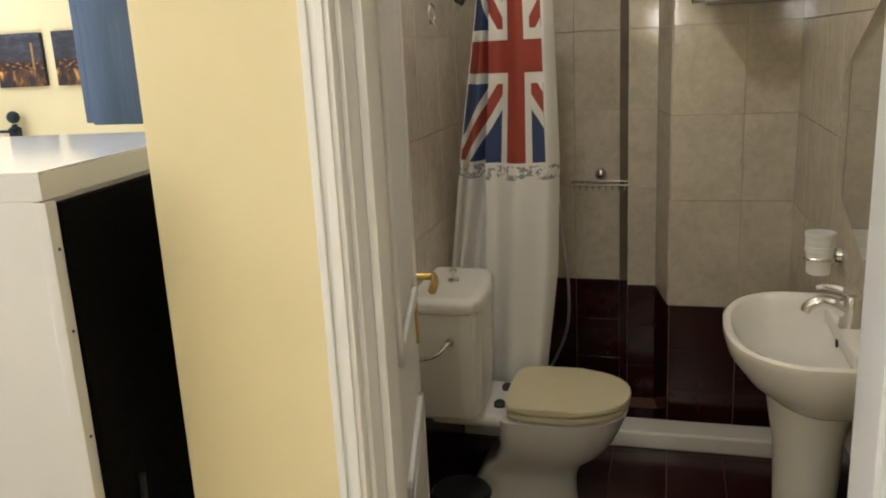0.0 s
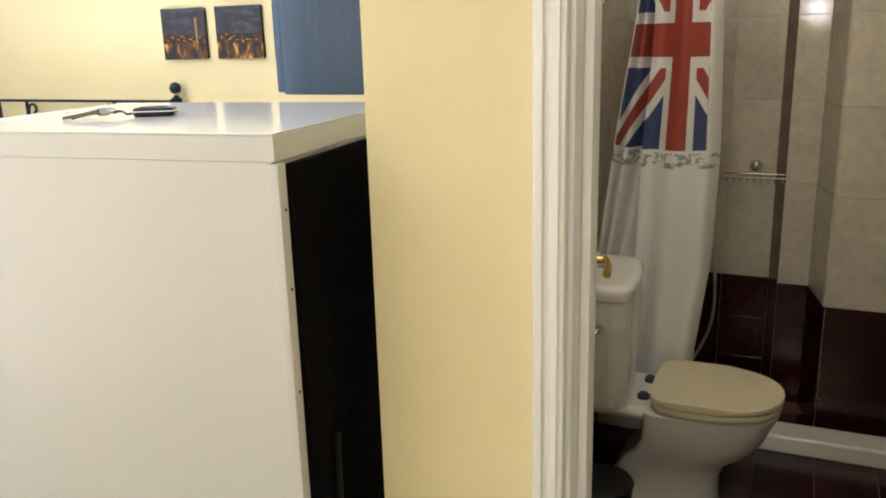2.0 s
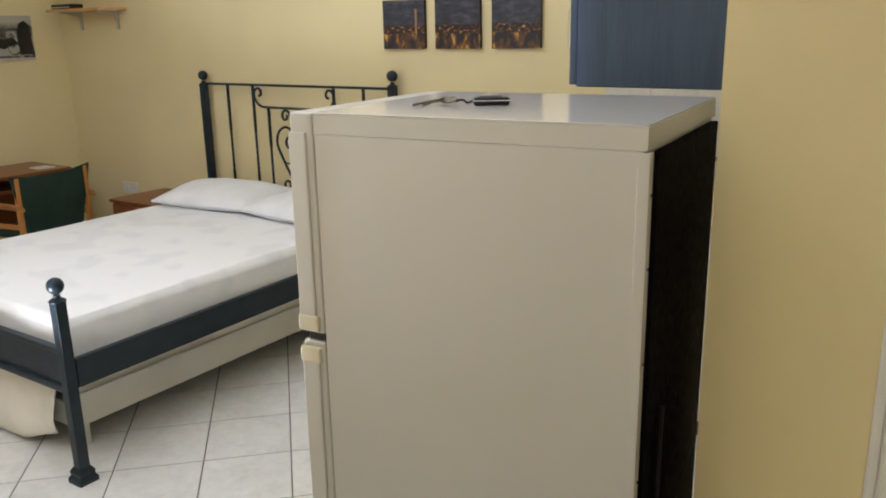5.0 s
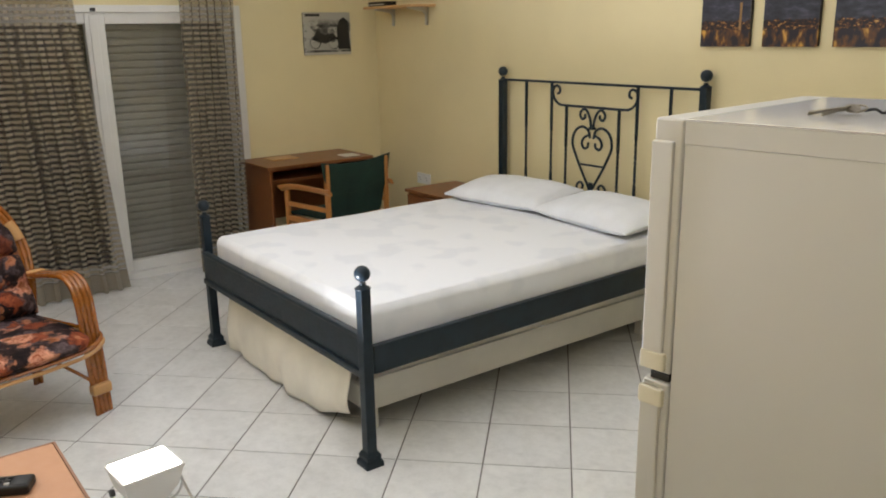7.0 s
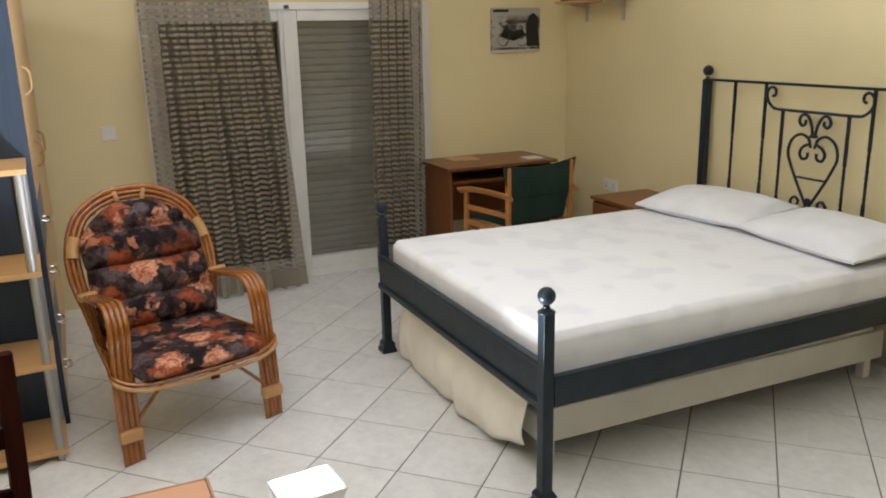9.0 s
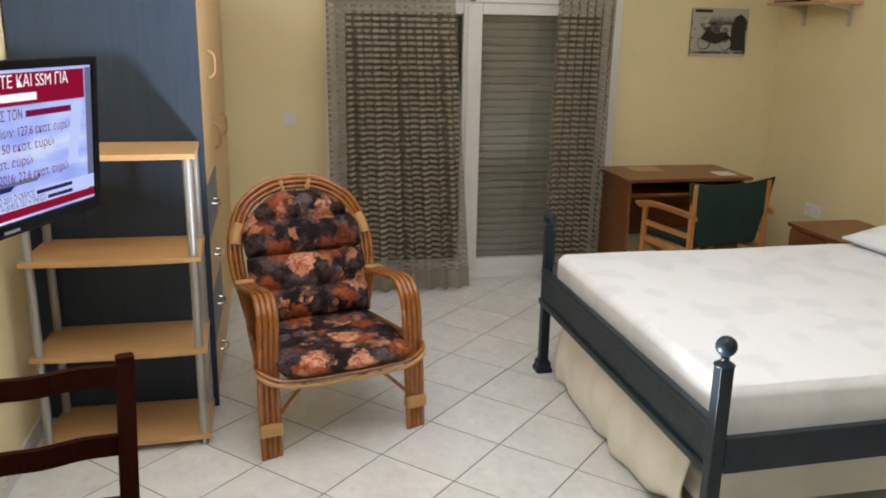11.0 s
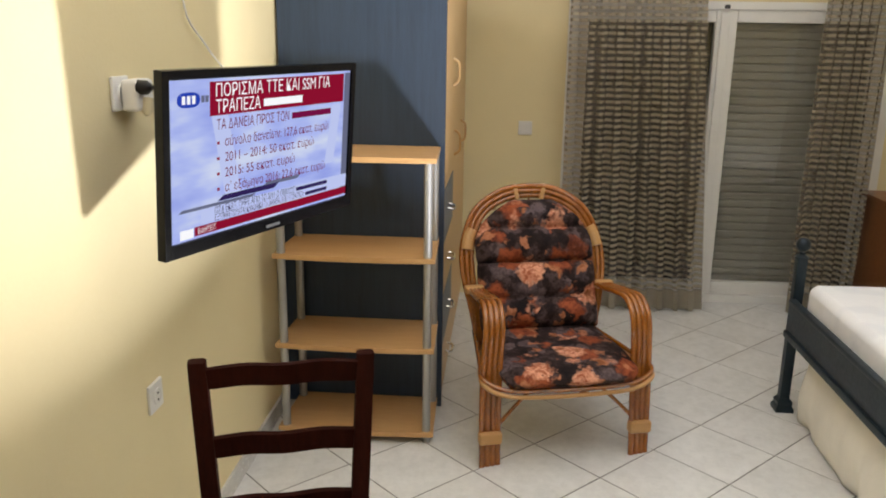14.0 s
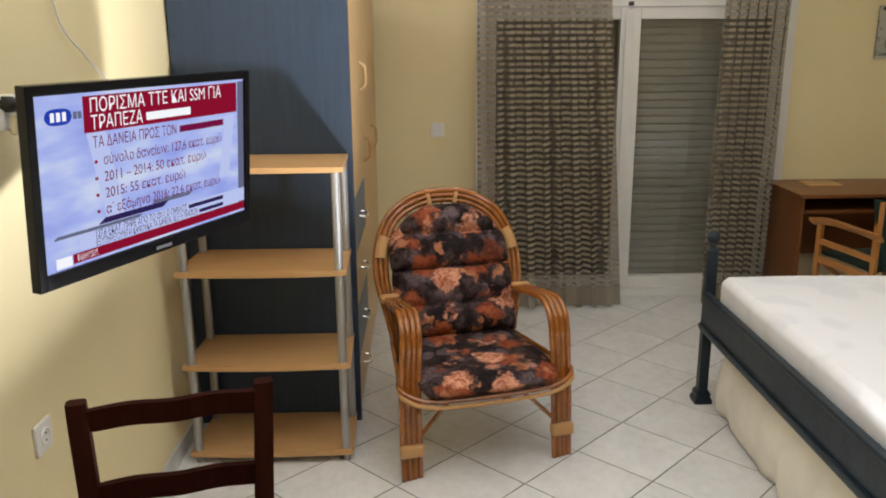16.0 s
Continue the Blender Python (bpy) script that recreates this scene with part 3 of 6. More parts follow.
while zz < DZ - 0.02:
    sl = prism([(W - 0.128, zz), (W - 0.117, zz + 0.008), (W - 0.115, zz + 0.024), (W - 0.118, zz + 0.038), (W - 0.128, zz + 0.044)], YM + 0.0, DY1 - 0.02, "y")
    part("slat", sl, SHUTTER, shut)
    zz += 0.048
setting("backdrop", box(W - 1.6, W - 1.55, -0.6, 3.6, -0.2, 2.6), plain("night_dark", (0.006, 0.007, 0.010), 0.9), "dark night outside")


def curtain(name, y0t, y1t, y0b, y1b, ztop, zbot, folds, x, label):
    """Hanging cloth with soft folds that spread towards the hem."""
    b = bmesh.new()
    uv = b.loops.layers.uv.new("UVMap")
    nu, nv = folds * 12, 26
    g, s_of = [], []
    ext = 1.55 * max(y1t - y0t, y1b - y0b)
    for j in range(nv + 1):
        v = j / nv
        row = []
        for i in range(nu + 1):
            u = i / nu
            y = (y0t + (y1t - y0t) * u) * (1 - v) + (y0b + (y1b - y0b) * u) * v
            amp = 0.018 + 0.024 * v
            ph = 2 * math.pi * folds * u + 1.1 * noise.noise(Vector((u * 5, v * 1.2, x)))
            dx = 0.10 * v ** 1.3 + amp * math.sin(ph) + 0.015 * noise.noise(Vector((u * 9, v * 3, 2.0)))
            row.append(b.verts.new((x + dx, y + 0.006 * math.sin(ph * 2 + 1), ztop + (zbot - ztop) * v + 0.012 * v ** 6 * math.sin(ph + 0.6))))
        g.append(row)
    for j in range(nv):
        for i in range(nu):
            f = b.faces.new((g[j][i], g[j + 1][i], g[j + 1][i + 1], g[j][i + 1]))
            for l, (a, c) in zip(f.loops, ((i, j), (i, j + 1), (i + 1, j + 1), (i + 1, j))):
                l[uv].uv = (ext * a / nu, (ztop - zbot) * (1 - c / nv))
    ob = thing(name, (x, (y0b + y1b) / 2, zbot), label, "curtain", "balcony curtains")
    part("cloth", b, CURTAIN, ob)
    return ob


curtain("curtain", 0.685, 1.425, 0.69, 1.545, 2.02, 0.015, 9, W + 0.13, "sheer beige and brown woven curtain hanging to the floor")
curtain("curtain", 2.085, 2.455, 2.03, 2.39, 2.02, 0.02, 7, W + 0.13, "sheer beige and brown woven curtain gathered at the window's end")
rod = thing("curtain_rod", (W + 0.13, 1.6, 2.02), "plain white curtain rod above the balcony door", "curtain rod")
part("pole", tube([(W + 0.13, 0.55, 2.035), (W + 0.13, 2.70, 2.035)], 0.012), PVC, rod)
for y in (0.62, 2.63):
    part("bracket", tube([(W, y, 2.035), (W + 0.13, y, 2.035)], 0.008), PVC, rod)

# ---- fridge ----
FM = pose(-0.648, 1.207, 0, 0, 0, 185.6)       # own axes: x from back to front, -y towards the kitchen
FR = thing("fridge", (0, 0, 0), "white two-door fridge with a black back, keys on top", "fridge", m=FM)
FH, FD, FWD = 1.461, 0.585, 0.497
part("body", box(0.012, FD, -FWD, 0.0, 0.03, FH - 0.0372, 0.0008), FRIDGE_WHITE, FR)
part("back_panel", box(-0.004, 0.011, -FWD + 0.02, -0.022, 0.05, FH - 0.043, 0.002), BACK_BLACK, FR, "black steel back")
part("top_rim", box(0.006, FD + 0.001, -FWD - 0.0008, 0.0008, FH - 0.037, FH - 0.003, 0.0012), FRIDGE_WHITE, FR)
part("top", box(0.007, FD + 0.001, -FWD - 0.0003, 0.0003, FH - 0.0028, FH, 0.001), FRIDGE_TOP, FR, "glossy white top plate")
part("back_flange", box(0.002, 0.020, -0.020, 0.002, 0.06, FH - 0.039, 0.002), FRIDGE_WHITE, FR)
for z in (0.5, 0.9, 1.1, 1.25, 1.36):
    part("screw", moved(lathe([(0.0025, 0), (0.002, 0.0015)], (0, 0, 0), 8), Matrix.Translation((0.002, -0.010, z)) @ pose(0, 0, 0, 0, -90, 0)), RUBBER, FR)
for z0, z1 in ((0.06, 1.038), (1.054, FH)):
    d = part("door", box(FD + 0.0025, FD + 0.052, -FWD - 0.001, 0.001, z0, z1, 0.005, 3), FRIDGE_WHITE, FR)
    g = part("gasket", box(FD + 0.0005, FD + 0.0025, -FWD + 0.01, -0.008, z0 + 0.01, z1 - 0.01), ALU, d)
    hz0, hz1 = (0.45, z1 - 0.01) if z0 < 0.5 else (z0 + 0.004, z1 - 0.034)
    part("handle", box(FD + 0.016, FD + 0.0535, -0.004, 0.006, hz0, hz1, 0.003, 3), FRIDGE_WHITE, d)
    cz = hz1 - 0.032 if z0 < 0.5 else hz0
    part("handle_cap", box(FD + 0.010, FD + 0.056, -0.006, 0.009, cz, cz + 0.032, 0.005), HANDLE_CREAM, d)
part("hinge_strip", box(FD + 0.006, FD + 0.040, -0.03, -0.004, 1.040, 1.052), RUBBER, FR)
comp = part("compressor_cover", box(-0.018, -0.004, -0.36, -0.10, 0.28, 0.46, 0.012), BLACK, FR)
part("drip_pipe", tube(curve([(-0.012, -0.09, 1.0), (-0.013, -0.08, 0.7), (-0.012, -0.11, 0.45)], 5), 0.005), BLACK, FR)
for y in (-0.06, -FWD + 0.06):
    for x in (0.06, FD - 0.05):
        part("foot", lathe([(0.02, 0), (0.016, 0.032)], (x, y, 0), 10), RUBBER, FR)


def on_fridge(x, y):
    return FM @ Vector((x, y, FH))


kp = on_fridge(0.420, -0.190)
keys = thing("keys", kp, "bunch of worn metal keys lying on the fridge", "keys")
for a, l in ((46, 0.068), (30, 0.064), (64, 0.056), (12, 0.048)):
    d = Vector((math.cos(radians(180 + a)), math.sin(radians(180 + a)), 0))
    kb = tube([kp + Vector((0, 0, 0.009 + 0.00006 * a)) + d * 0.012, kp + d * l + Vector((0, 0, 0.003))], 0.0042, 6, flat=0.35)
    join(kb, moved(lathe([(0.011, -0.001), (0.011, 0.001)], (0, 0, 0), 12), Matrix.Translation(kp + d * 0.006 + Vector((0, 0, 0.010))) @ pose(0, 0, 0, 25, 8, a)))
    part("key", kb, KEY_METAL, keys)
part("ring", tube([kp + Vector((0.014 * math.cos(a), 0.014 * math.sin(a), 0.010 + 0.004 * math.sin(a))) for a in np.linspace(0, 6.283, 16)[:-1]], 0.0015, 6, True), KEY_METAL, keys)
fb = on_fridge(0.350, -0.222)
part("cord", tube(curve([kp + Vector((0.012, 0, 0.008)), kp + Vector((0.022, 0.010, 0.010)), kp + Vector((0.032, 0.012, 0.005)), fb + Vector((-0.030, -0.016, 0.008))], 5), 0.002, 6), RUBBER, keys)
car_key = thing("remote_key", fb, "black key fob with a silver edge lying on the fridge", "key fob", m=Matrix.Translation(fb) @ pose(0, 0, 0, 0, 0, 30))
part("shell", moved(box(-0.033, 0.033, -0.019, 0.019, 0.0, 0.015, 0.006, 3), pose(0, 0, 0)), BLACK, car_key)
part("edge", box(-0.0338, 0.0338, -0.0198, 0.0198, 0.008, 0.010, 0.001), CHROME, car_key)
part("button_plate", box(-0.023, 0.019, -0.012, 0.012, 0.0146, 0.016, 0.0008), RUBBER, car_key)

# ---- kitchen beyond the fridge ----
cab = thing("wall_cabinet", (-0.84, 2.08, 1.466), "dark blue stained kitchen wall cabinet", "cabinet")
part("body", box(-1.04, -0.642, 1.80, 2.375, 1.466, 2.22, 0.003), BLUE_CABINET, cab)
dr = part("door", box(-1.060, -1.042, 1.805, 2.37, 1.470, 2.216, 0.003), BLUE_CABINET, cab)
part("handle", tube([(-1.062, 1.85, 1.53), (-1.08, 1.85, 1.55), (-1.08, 1.85, 1.63), (-1.062, 1.85, 1.65)], 0.005), CHROME, dr)
low = thing("base_cabinet", (-1.25, 3.35, 0), "white kitchen base cabinet along the wall", "cabinet")
part("body", box(-1.75, KX - 0.005, 3.08, N - 0.01, 0.08, 0.855, 0.003), WHITE_BOARD, low)
part("plinth", box(-1.73, KX - 0.005, 3.12, N - 0.02, 0.0, 0.08), BLUE_WOOD, low)
for x0 in (-1.745, -1.265):
    d = part("door", box(x0, x0 + 0.47, 3.06, 3.079, 0.10, 0.845, 0.003), WHITE_BOARD, low)
    part("handle", tube([(x0 + 0.40, 3.062, 0.70), (x0 + 0.40, 3.04, 0.71), (x0 + 0.40, 3.04, 0.79), (x0 + 0.40, 3.062, 0.80)], 0.005), CHROME, d)
solo("worktop", box(-1.77, KX - 0.004, 3.04, N - 0.012, 0.855, 0.89, 0.004), TABLE_EDGE, "cream kitchen worktop on the base cabinet", "worktop")
pot = thing("saucepan", (-1.075, 3.48, 0.89), "steel saucepan with a dark lid on the worktop", "saucepan")
part("pot", lathe([(0.105, 0), (0.11, 0.01), (0.11, 0.17), (0.113, 0.175)], (-1.075, 3.48, 0.89)), CHROME, pot)
part("lid", lathe([(0.113, 0.176), (0.08, 0.192), (0.02, 0.198), (0.0125, 0.21), (0.018, 0.225), (0.004, 0.23)], (-1.075, 3.48, 0.89)), RUBBER, pot)
ket = thing("kettle", (-1.03, 3.25, 0.89), "grey steel kettle on the worktop", "kettle")
part("body", lathe([(0.06, 0), (0.065, 0.02), (0.055, 0.12), (0.04, 0.15), (0.012, 0.16)], (-1.03, 3.25, 0.89)), ALU, ket)
part("handle", tube(curve([(-1.03, 3.20, 1.03), (-1.03, 3.19, 1.08), (-1.03, 3.25, 1.10), (-1.03, 3.31, 1.04)], 5), 0.008), BLACK, ket)

# ---- bed ----
BX0, BX1, BY0, BY1 = -4.44, -2.885, 1.59, 3.605
bed = thing("double_bed", ((BX0 + BX1) / 2, (BY0 + BY1) / 2, 0), "blue-grey iron double bed with a scrolled headboard", "bed")


def bed_post(x, y, top):
    b = box(x - 0.021, x + 0.021, y - 0.021, y + 0.021, 0.0, top - 0.055, 0.004)
    # pyramid cap, collar, ball, flared foot
    lathe([(0.030, 0), (0.030, 0.004), (0.012, 0.016), (0.012, 0.024)], (x, y, top - 0.057), 12, bm=b)
    ball((x, y, top), 0.030, b, 18)
    f = bmesh.new()
    rows = [(0.038, 0.0), (0.038, 0.018), (0.030, 0.03), (0.032, 0.045), (0.022, 0.062)]
    rings = [[f.verts.new((x + sx * r, y + sy * r, z)) for sx, sy in ((-1, -1), (1, -1), (1, 1), (-1, 1))] for r, z in rows]
    for q, s in zip(rings, rings[1:]):
        for k in range(4):
            f.faces.new((q[k], q[(k + 1) % 4], s[(k + 1) % 4], s[k]))
    f.faces.new(rings[0][::-1])
    f.faces.new(rings[-1])
    return join(b, f)


for x, y, top in ((BX0 - 0.028, BY0 + 0.020, 0.755), (BX1 - 0.004, BY0 - 0.008, 0.760), (BX0 + 0.007, BY1, 1.345), (BX1 - 0.048, BY1, 1.362)):
    part("post", bed_post(x, y, top), IRON, bed)
part("foot_board", box(BX0 - 0.012, BX1 - 0.02, BY0 - 0.012, BY0 + 0.012, 0.382, 0.500, 0.003), IRON, bed)
part("lower_rail", box(BX0 - 0.012, BX1 - 0.02, BY0 - 0.024, BY0 + 0.016, 0.352, 0.382, 0.006), IRON, bed)
part("upper_rail", box(BX0 - 0.012, BX1 - 0.02, BY0 - 0.018, BY0 + 0.014, 0.500, 0.521, 0.006), IRON, bed)
for xf, xh in ((BX0 - 0.02, BX0 + 0.007), (BX1 - 0.004, BX1 - 0.048)):
    part("side_rail", prism([(xf - 0.014, BY0 + 0.02), (xf + 0.014, BY0 + 0.02), (xh + 0.014, BY1 - 0.02), (xh - 0.014, BY1 - 0.02)], 0.367, 0.479, "z", 0.004), IRON, bed)
part("head_rail", box(BX0 + 0.02, BX1 - 0.065, BY1 - 0.012, BY1 + 0.012, 0.36, 0.44, 0.004), IRON, bed)
part("top_rail", box(BX0 + 0.02, BX1 - 0.065, BY1 - 0.007, BY1 + 0.007, 1.288, 1.302, 0.002), IRON, bed)


def twisted(x, z0, z1):
    """Square iron bar with a twisted stretch."""
    b = bmesh.new()
    n = 34
    rings = []
    for i in range(n + 1):
        z = z0 + (z1 - z0) * i / n
        f = min(max((i / n - 0.38) / 0.3, 0), 1)
        a = f * 4 * math.pi
        rings.append([b.verts.new((x + 0.0092 * math.cos(a + radians(45 + 90 * k)), BY1 + 0.0092 * math.sin(a + radians(45 + 90 * k)), z)) for k in range(4)])
    for q, s in zip(rings, rings[1:]):
        for k in range(4):
            b.faces.new((q[k], q[(k + 1) % 4], s[(k + 1) % 4], s[k]))
    b.faces.new(rings[0][::-1])
    b.faces.new(rings[-1])
    return b


XM = -3.668
for x, z1 in ((-4.215, 1.29), (-3.995, 1.29), (-3.872, 1.165), (-3.474, 1.165), (-3.350, 1.29), (-3.135, 1.29)):
    part("upright", twisted(x, 0.43, z1), IRON, bed)


def flat_bar(pts, r=0.0075):
    return tube([(x, BY1, z) for x, z in pts], r, 8)


# the rail with rolled ends, the heart and its scrolls
for s in (-1, 1):
    roll = [(XM + s * a, z) for a, z in ((0.0, 1.165), (0.22, 1.165), (0.27, 1.172), (0.305, 1.20), (0.318, 1.235), (0.308, 1.265), (0.283, 1.276), (0.262, 1.262), (0.262, 1.238), (0.278, 1.230))]
    part("scroll_rail", flat_bar([(p.x, p.z) for p in curve([(x, 0, z) for x, z in roll], 5)]), IRON, bed)
    heart = [(XM + s * a, z) for a, z in ((0.018, 1.010), (0.060, 0.990), (0.076, 0.958), (0.058, 0.930), (0.030, 0.940), (0.026, 0.966))]
    outer = [(XM + s * a, z) for a, z in ((0.012, 0.990), (0.030, 1.035), (0.080, 1.052), (0.132, 1.020), (0.150, 0.955), (0.125, 0.890), (0.075, 0.800), (0.022, 0.715), (0.006, 0.690))]
    part("heart_bar", flat_bar([(p.x, p.z) for p in curve([(x, 0, z) for x, z in outer], 6)]), IRON, bed)
    part("inner_scroll", flat_bar([(p.x, p.z) for p in curve([(x, 0, z) for x, z in heart], 6)]), IRON, bed)
    top = [(XM + s * a, z) for a, z in ((0.008, 1.050), (0.018, 1.100), (0.045, 1.145), (0.078, 1.148), (0.094, 1.120), (0.078, 1.096), (0.056, 1.106), (0.056, 1.126))]
    part("top_scroll", flat_bar([(p.x, p.z) for p in curve([(x, 0, z) for x, z in top], 6)]), IRON, bed)
    lowc = [(XM + s * a, z) for a, z in ((0.006, 0.735), (0.014, 0.690), (0.050, 0.655), (0.095, 0.665), (0.108, 0.705), (0.085, 0.730), (0.060, 0.715), (0.066, 0.694))]
    part("low_scroll", flat_bar([(p.x, p.z) for p in curve([(x, 0, z) for x, z in lowc], 6)]), IRON, bed)
part("heart_cross", flat_bar([(XM - 0.088, 0.835), (XM + 0.088, 0.835)], 0.006), IRON, bed)
part("collar", box(XM - 0.018, XM + 0.018, BY1 - 0.012, BY1 + 0.012, 1.04, 1.055, 0.003), IRON, bed)
for i in range(9):
    y = BY0 + 0.15 + i * 0.21
    part("bed_slat", box(BX0 + 0.022, BX1 - 0.070, y, y + 0.07, 0.372, 0.388, 0.003), WHITE_BOARD, bed)


def mattress_mesh(x0, x1, y0, y1, z0, z1, r, nx=40, ny=52, wrinkle=0.004):
    """A sheeted mattress: rounded box with a softly uneven surface."""
    b = box(x0, x1, y0, y1, z0, z1, r, 4)
    bmesh.ops.subdivide_edges(b, edges=[e for e in b.edges if e.calc_length() > 0.3], cuts=24, use_grid_fill=True)
    for v in b.verts:
        c = v.co
        k = noise.noise(Vector((c.x * 2.2, c.y * 1.6, c.z * 3))) * 1.6 + noise.noise(Vector((c.x * 9, c.y * 4, c.z * 6))) * 0.6
        d = Vector((c.x - (x0 + x1) / 2, c.y - (y0 + y1) / 2, 0))
        if c.z > z1 - 0.004:
            c.z += k * wrinkle + 0.006
        else:
            v.co += d.normalized() * k * wrinkle * 1.6
    return b


QUILT, qt, qp = nodes_of("quilted_white_sheet")
qn = noise_of(qt, 5.5, 2, 0.4)
qt.links.new(mixc(qt, ramp(qt, qn, [(0.52, (0, 0, 0)), (0.60, (1, 1, 1))]), (0.85, 0.865, 0.89), (0.79, 0.81, 0.845)), qp.inputs["Base Color"])
qp.inputs["Roughness"].default_value = 0.85
bumped(qt, qp, noise_of(qt, 16, 4), 0.25, 0.01)
mt = thing("mattress", (-3.66, 2.6, 0.39), "mattress under a white fitted sheet with faint grey print", "mattress")
part("core", box(BX0 + 0.06, BX1 - 0.09, BY0 + 0.06, BY1 - 0.045, 0.390, 0.56, 0.03, 3), SHEET, mt)
part("fitted_sheet", mattress_mesh(BX0 + 0.035, BX1 - 0.055, BY0 + 0.035, BY1 - 0.02, 0.395, 0.600, 0.034), QUILT, mt)
hemc = [(BX0 + 0.09, BY0 + 0.032), (BX1 - 0.11, BY0 + 0.032), (BX1 - 0.052, BY0 + 0.09), (BX1 - 0.052, BY1 - 0.08)]
part("seam", tube([(x, y, 0.452) for x, y in hemc], 0.004, 6), SHEET, mt)
for x, rz, sd in ((-4.03, 8, 1.0), (-3.30, -5, 4.0)):
    pl = puffy(-0.36, 0.36, -0.215, 0.215, 0.0, 0.135, 22, 16, 0.07, 2.4, 0.012, sd)
    ob = solo("pillow", pl, SHEET, "white pillow lying against the iron headboard", "pillow", "bed pillows")
    ob.matrix_world = pose(x, BY1 - 0.27, 0.606, 6, 0, rz)

tb = thing("trundle_bed", (-3.75, 2.6, 0), "low white pull-out bed pushed under the iron bed", "bed")
TX0, TX1, TY0, TY1 = -4.34, -3.10, 1.70, 3.52
part("side_board", box(TX1 - 0.02, TX1, TY0, TY1, 0.10, 0.235, 0.004), WHITE_BOARD, tb)
part("side_board", box(TX0, TX0 + 0.02, TY0, TY1, 0.10, 0.235, 0.004), WHITE_BOARD, tb)
part("end_board", box(TX0 + 0.02, TX1 - 0.02, TY0, TY0 + 0.02, 0.10, 0.20, 0.004), WHITE_BOARD, tb)
part("end_board", box(TX0 + 0.02, TX1 - 0.02, TY1 - 0.02, TY1, 0.10, 0.235, 0.004), WHITE_BOARD, tb)
for x in (TX0 + 0.03, TX1 - 0.045):
    for y in (TY0 + 0.05, TY1 - 0.06):
        part("leg", box(x - 0.022, x + 0.022, y - 0.022, y + 0.022, 0, 0.10, 0.004), WHITE_BOARD, tb)
tm = solo("trundle_mattress", mattress_mesh(TX0 + 0.025, TX1 - 0.025, TY0 + 0.03, TY1 - 0.03, 0.20, 0.335, 0.03), VALANCE, "thin mattress with a cream sheet on the pull-out bed", "mattress")
# loose sheet hanging over the trundle's foot end
sh = bmesh.new()
nu, nv = 60, 14
gr = []
for i in range(nu + 1):
    u = i / nu
    x = TX0 - 0.03 + (TX1 - TX0 + 0.0) * u
    row = []
    drop = 0.012 + 0.004 * noise.noise(Vector((u * 9, 3, 1))) + 0.09 * max(0, (u - 0.72) / 0.28) ** 1.5
    for j in range(nv + 1):
        v = j / nv
        z = 0.345 + (drop - 0.345) * v
        w = (0.009 * math.sin(u * 33 + 3 * noise.noise(Vector((u * 4, v, 0)))) + 0.010 * noise.noise(Vector((u * 11, v * 1.5, 2)))) * v + 0.012 * noise.noise(Vector((u * 7, v * 2, 5)))
        row.append(sh.verts.new((x, TY0 - 0.004 - (0.055 + 0.028 * math.sin(math.pi * u)) * math.sin(v * 2.2) - w, z)))
    gr.append(row)
for i in range(nu):
    for j in range(nv):
        sh.faces.new((gr[i][j], gr[i + 1][j], gr[i + 1][j + 1], gr[i][j + 1]))
vs = solo("bed_sheet", sh, VALANCE, "loose cream sheet hanging over the pull-out bed's foot", "sheet")
md = vs.modifiers.new("thickness", "SOLIDIFY")
md.thickness = 0.004

# ---- desk corner ----
DX0, DX1, DKY0, DKY1, DKZ = -5.955, -5.47, 2.44, 3.27, 0.735
desk = thing("desk", (-5.7, 2.85, 0), "small cherry-brown laminate desk against the wall", "desk")
part("top", box(DX0, DX1, DKY0, DKY1, DKZ - 0.022, DKZ, 0.004), DESK_WOOD, desk)
part("side_panel", box(DX0 + 0.02, DX1 - 0.04, DKY0 + 0.03, DKY0 + 0.048, 0, DKZ - 0.022, 0.002), DESK_WOOD, desk)
part("side_panel", box(DX0 + 0.02, DX1 - 0.04, DKY1 - 0.048, DKY1 - 0.03, 0, DKZ - 0.022, 0.002), DESK_WOOD, desk)
part("back_panel", box(DX0 + 0.02, DX0 + 0.036, DKY0 + 0.048, DKY1 - 0.048, 0.28, DKZ - 0.022), DESK_WOOD, desk)
part("keyboard_shelf", box(DX0 + 0.10, DX1 - 0.06, DKY0 + 0.05, DKY1 - 0.05, 0.615, 0.633, 0.002), DESK_WOOD, desk)
solo("paper", box(-5.66, -5.54, 3.08, 3.20, DKZ, DKZ + 0.006, 0.001), PVC, "white folded paper lying on the desk", "paper")
solo("wooden_tray", box(-5.88, -5.72, 2.60, 2.80, DKZ, DKZ + 0.008, 0.003), BEECH, "thin wooden tray lying on the desk", "tray")

dc = thing("director_chair", (0, 0, 0), "folding wooden director's chair with dark green canvas", "chair", m=pose(-5.226, 2.80, 0, 0, 0, 191))
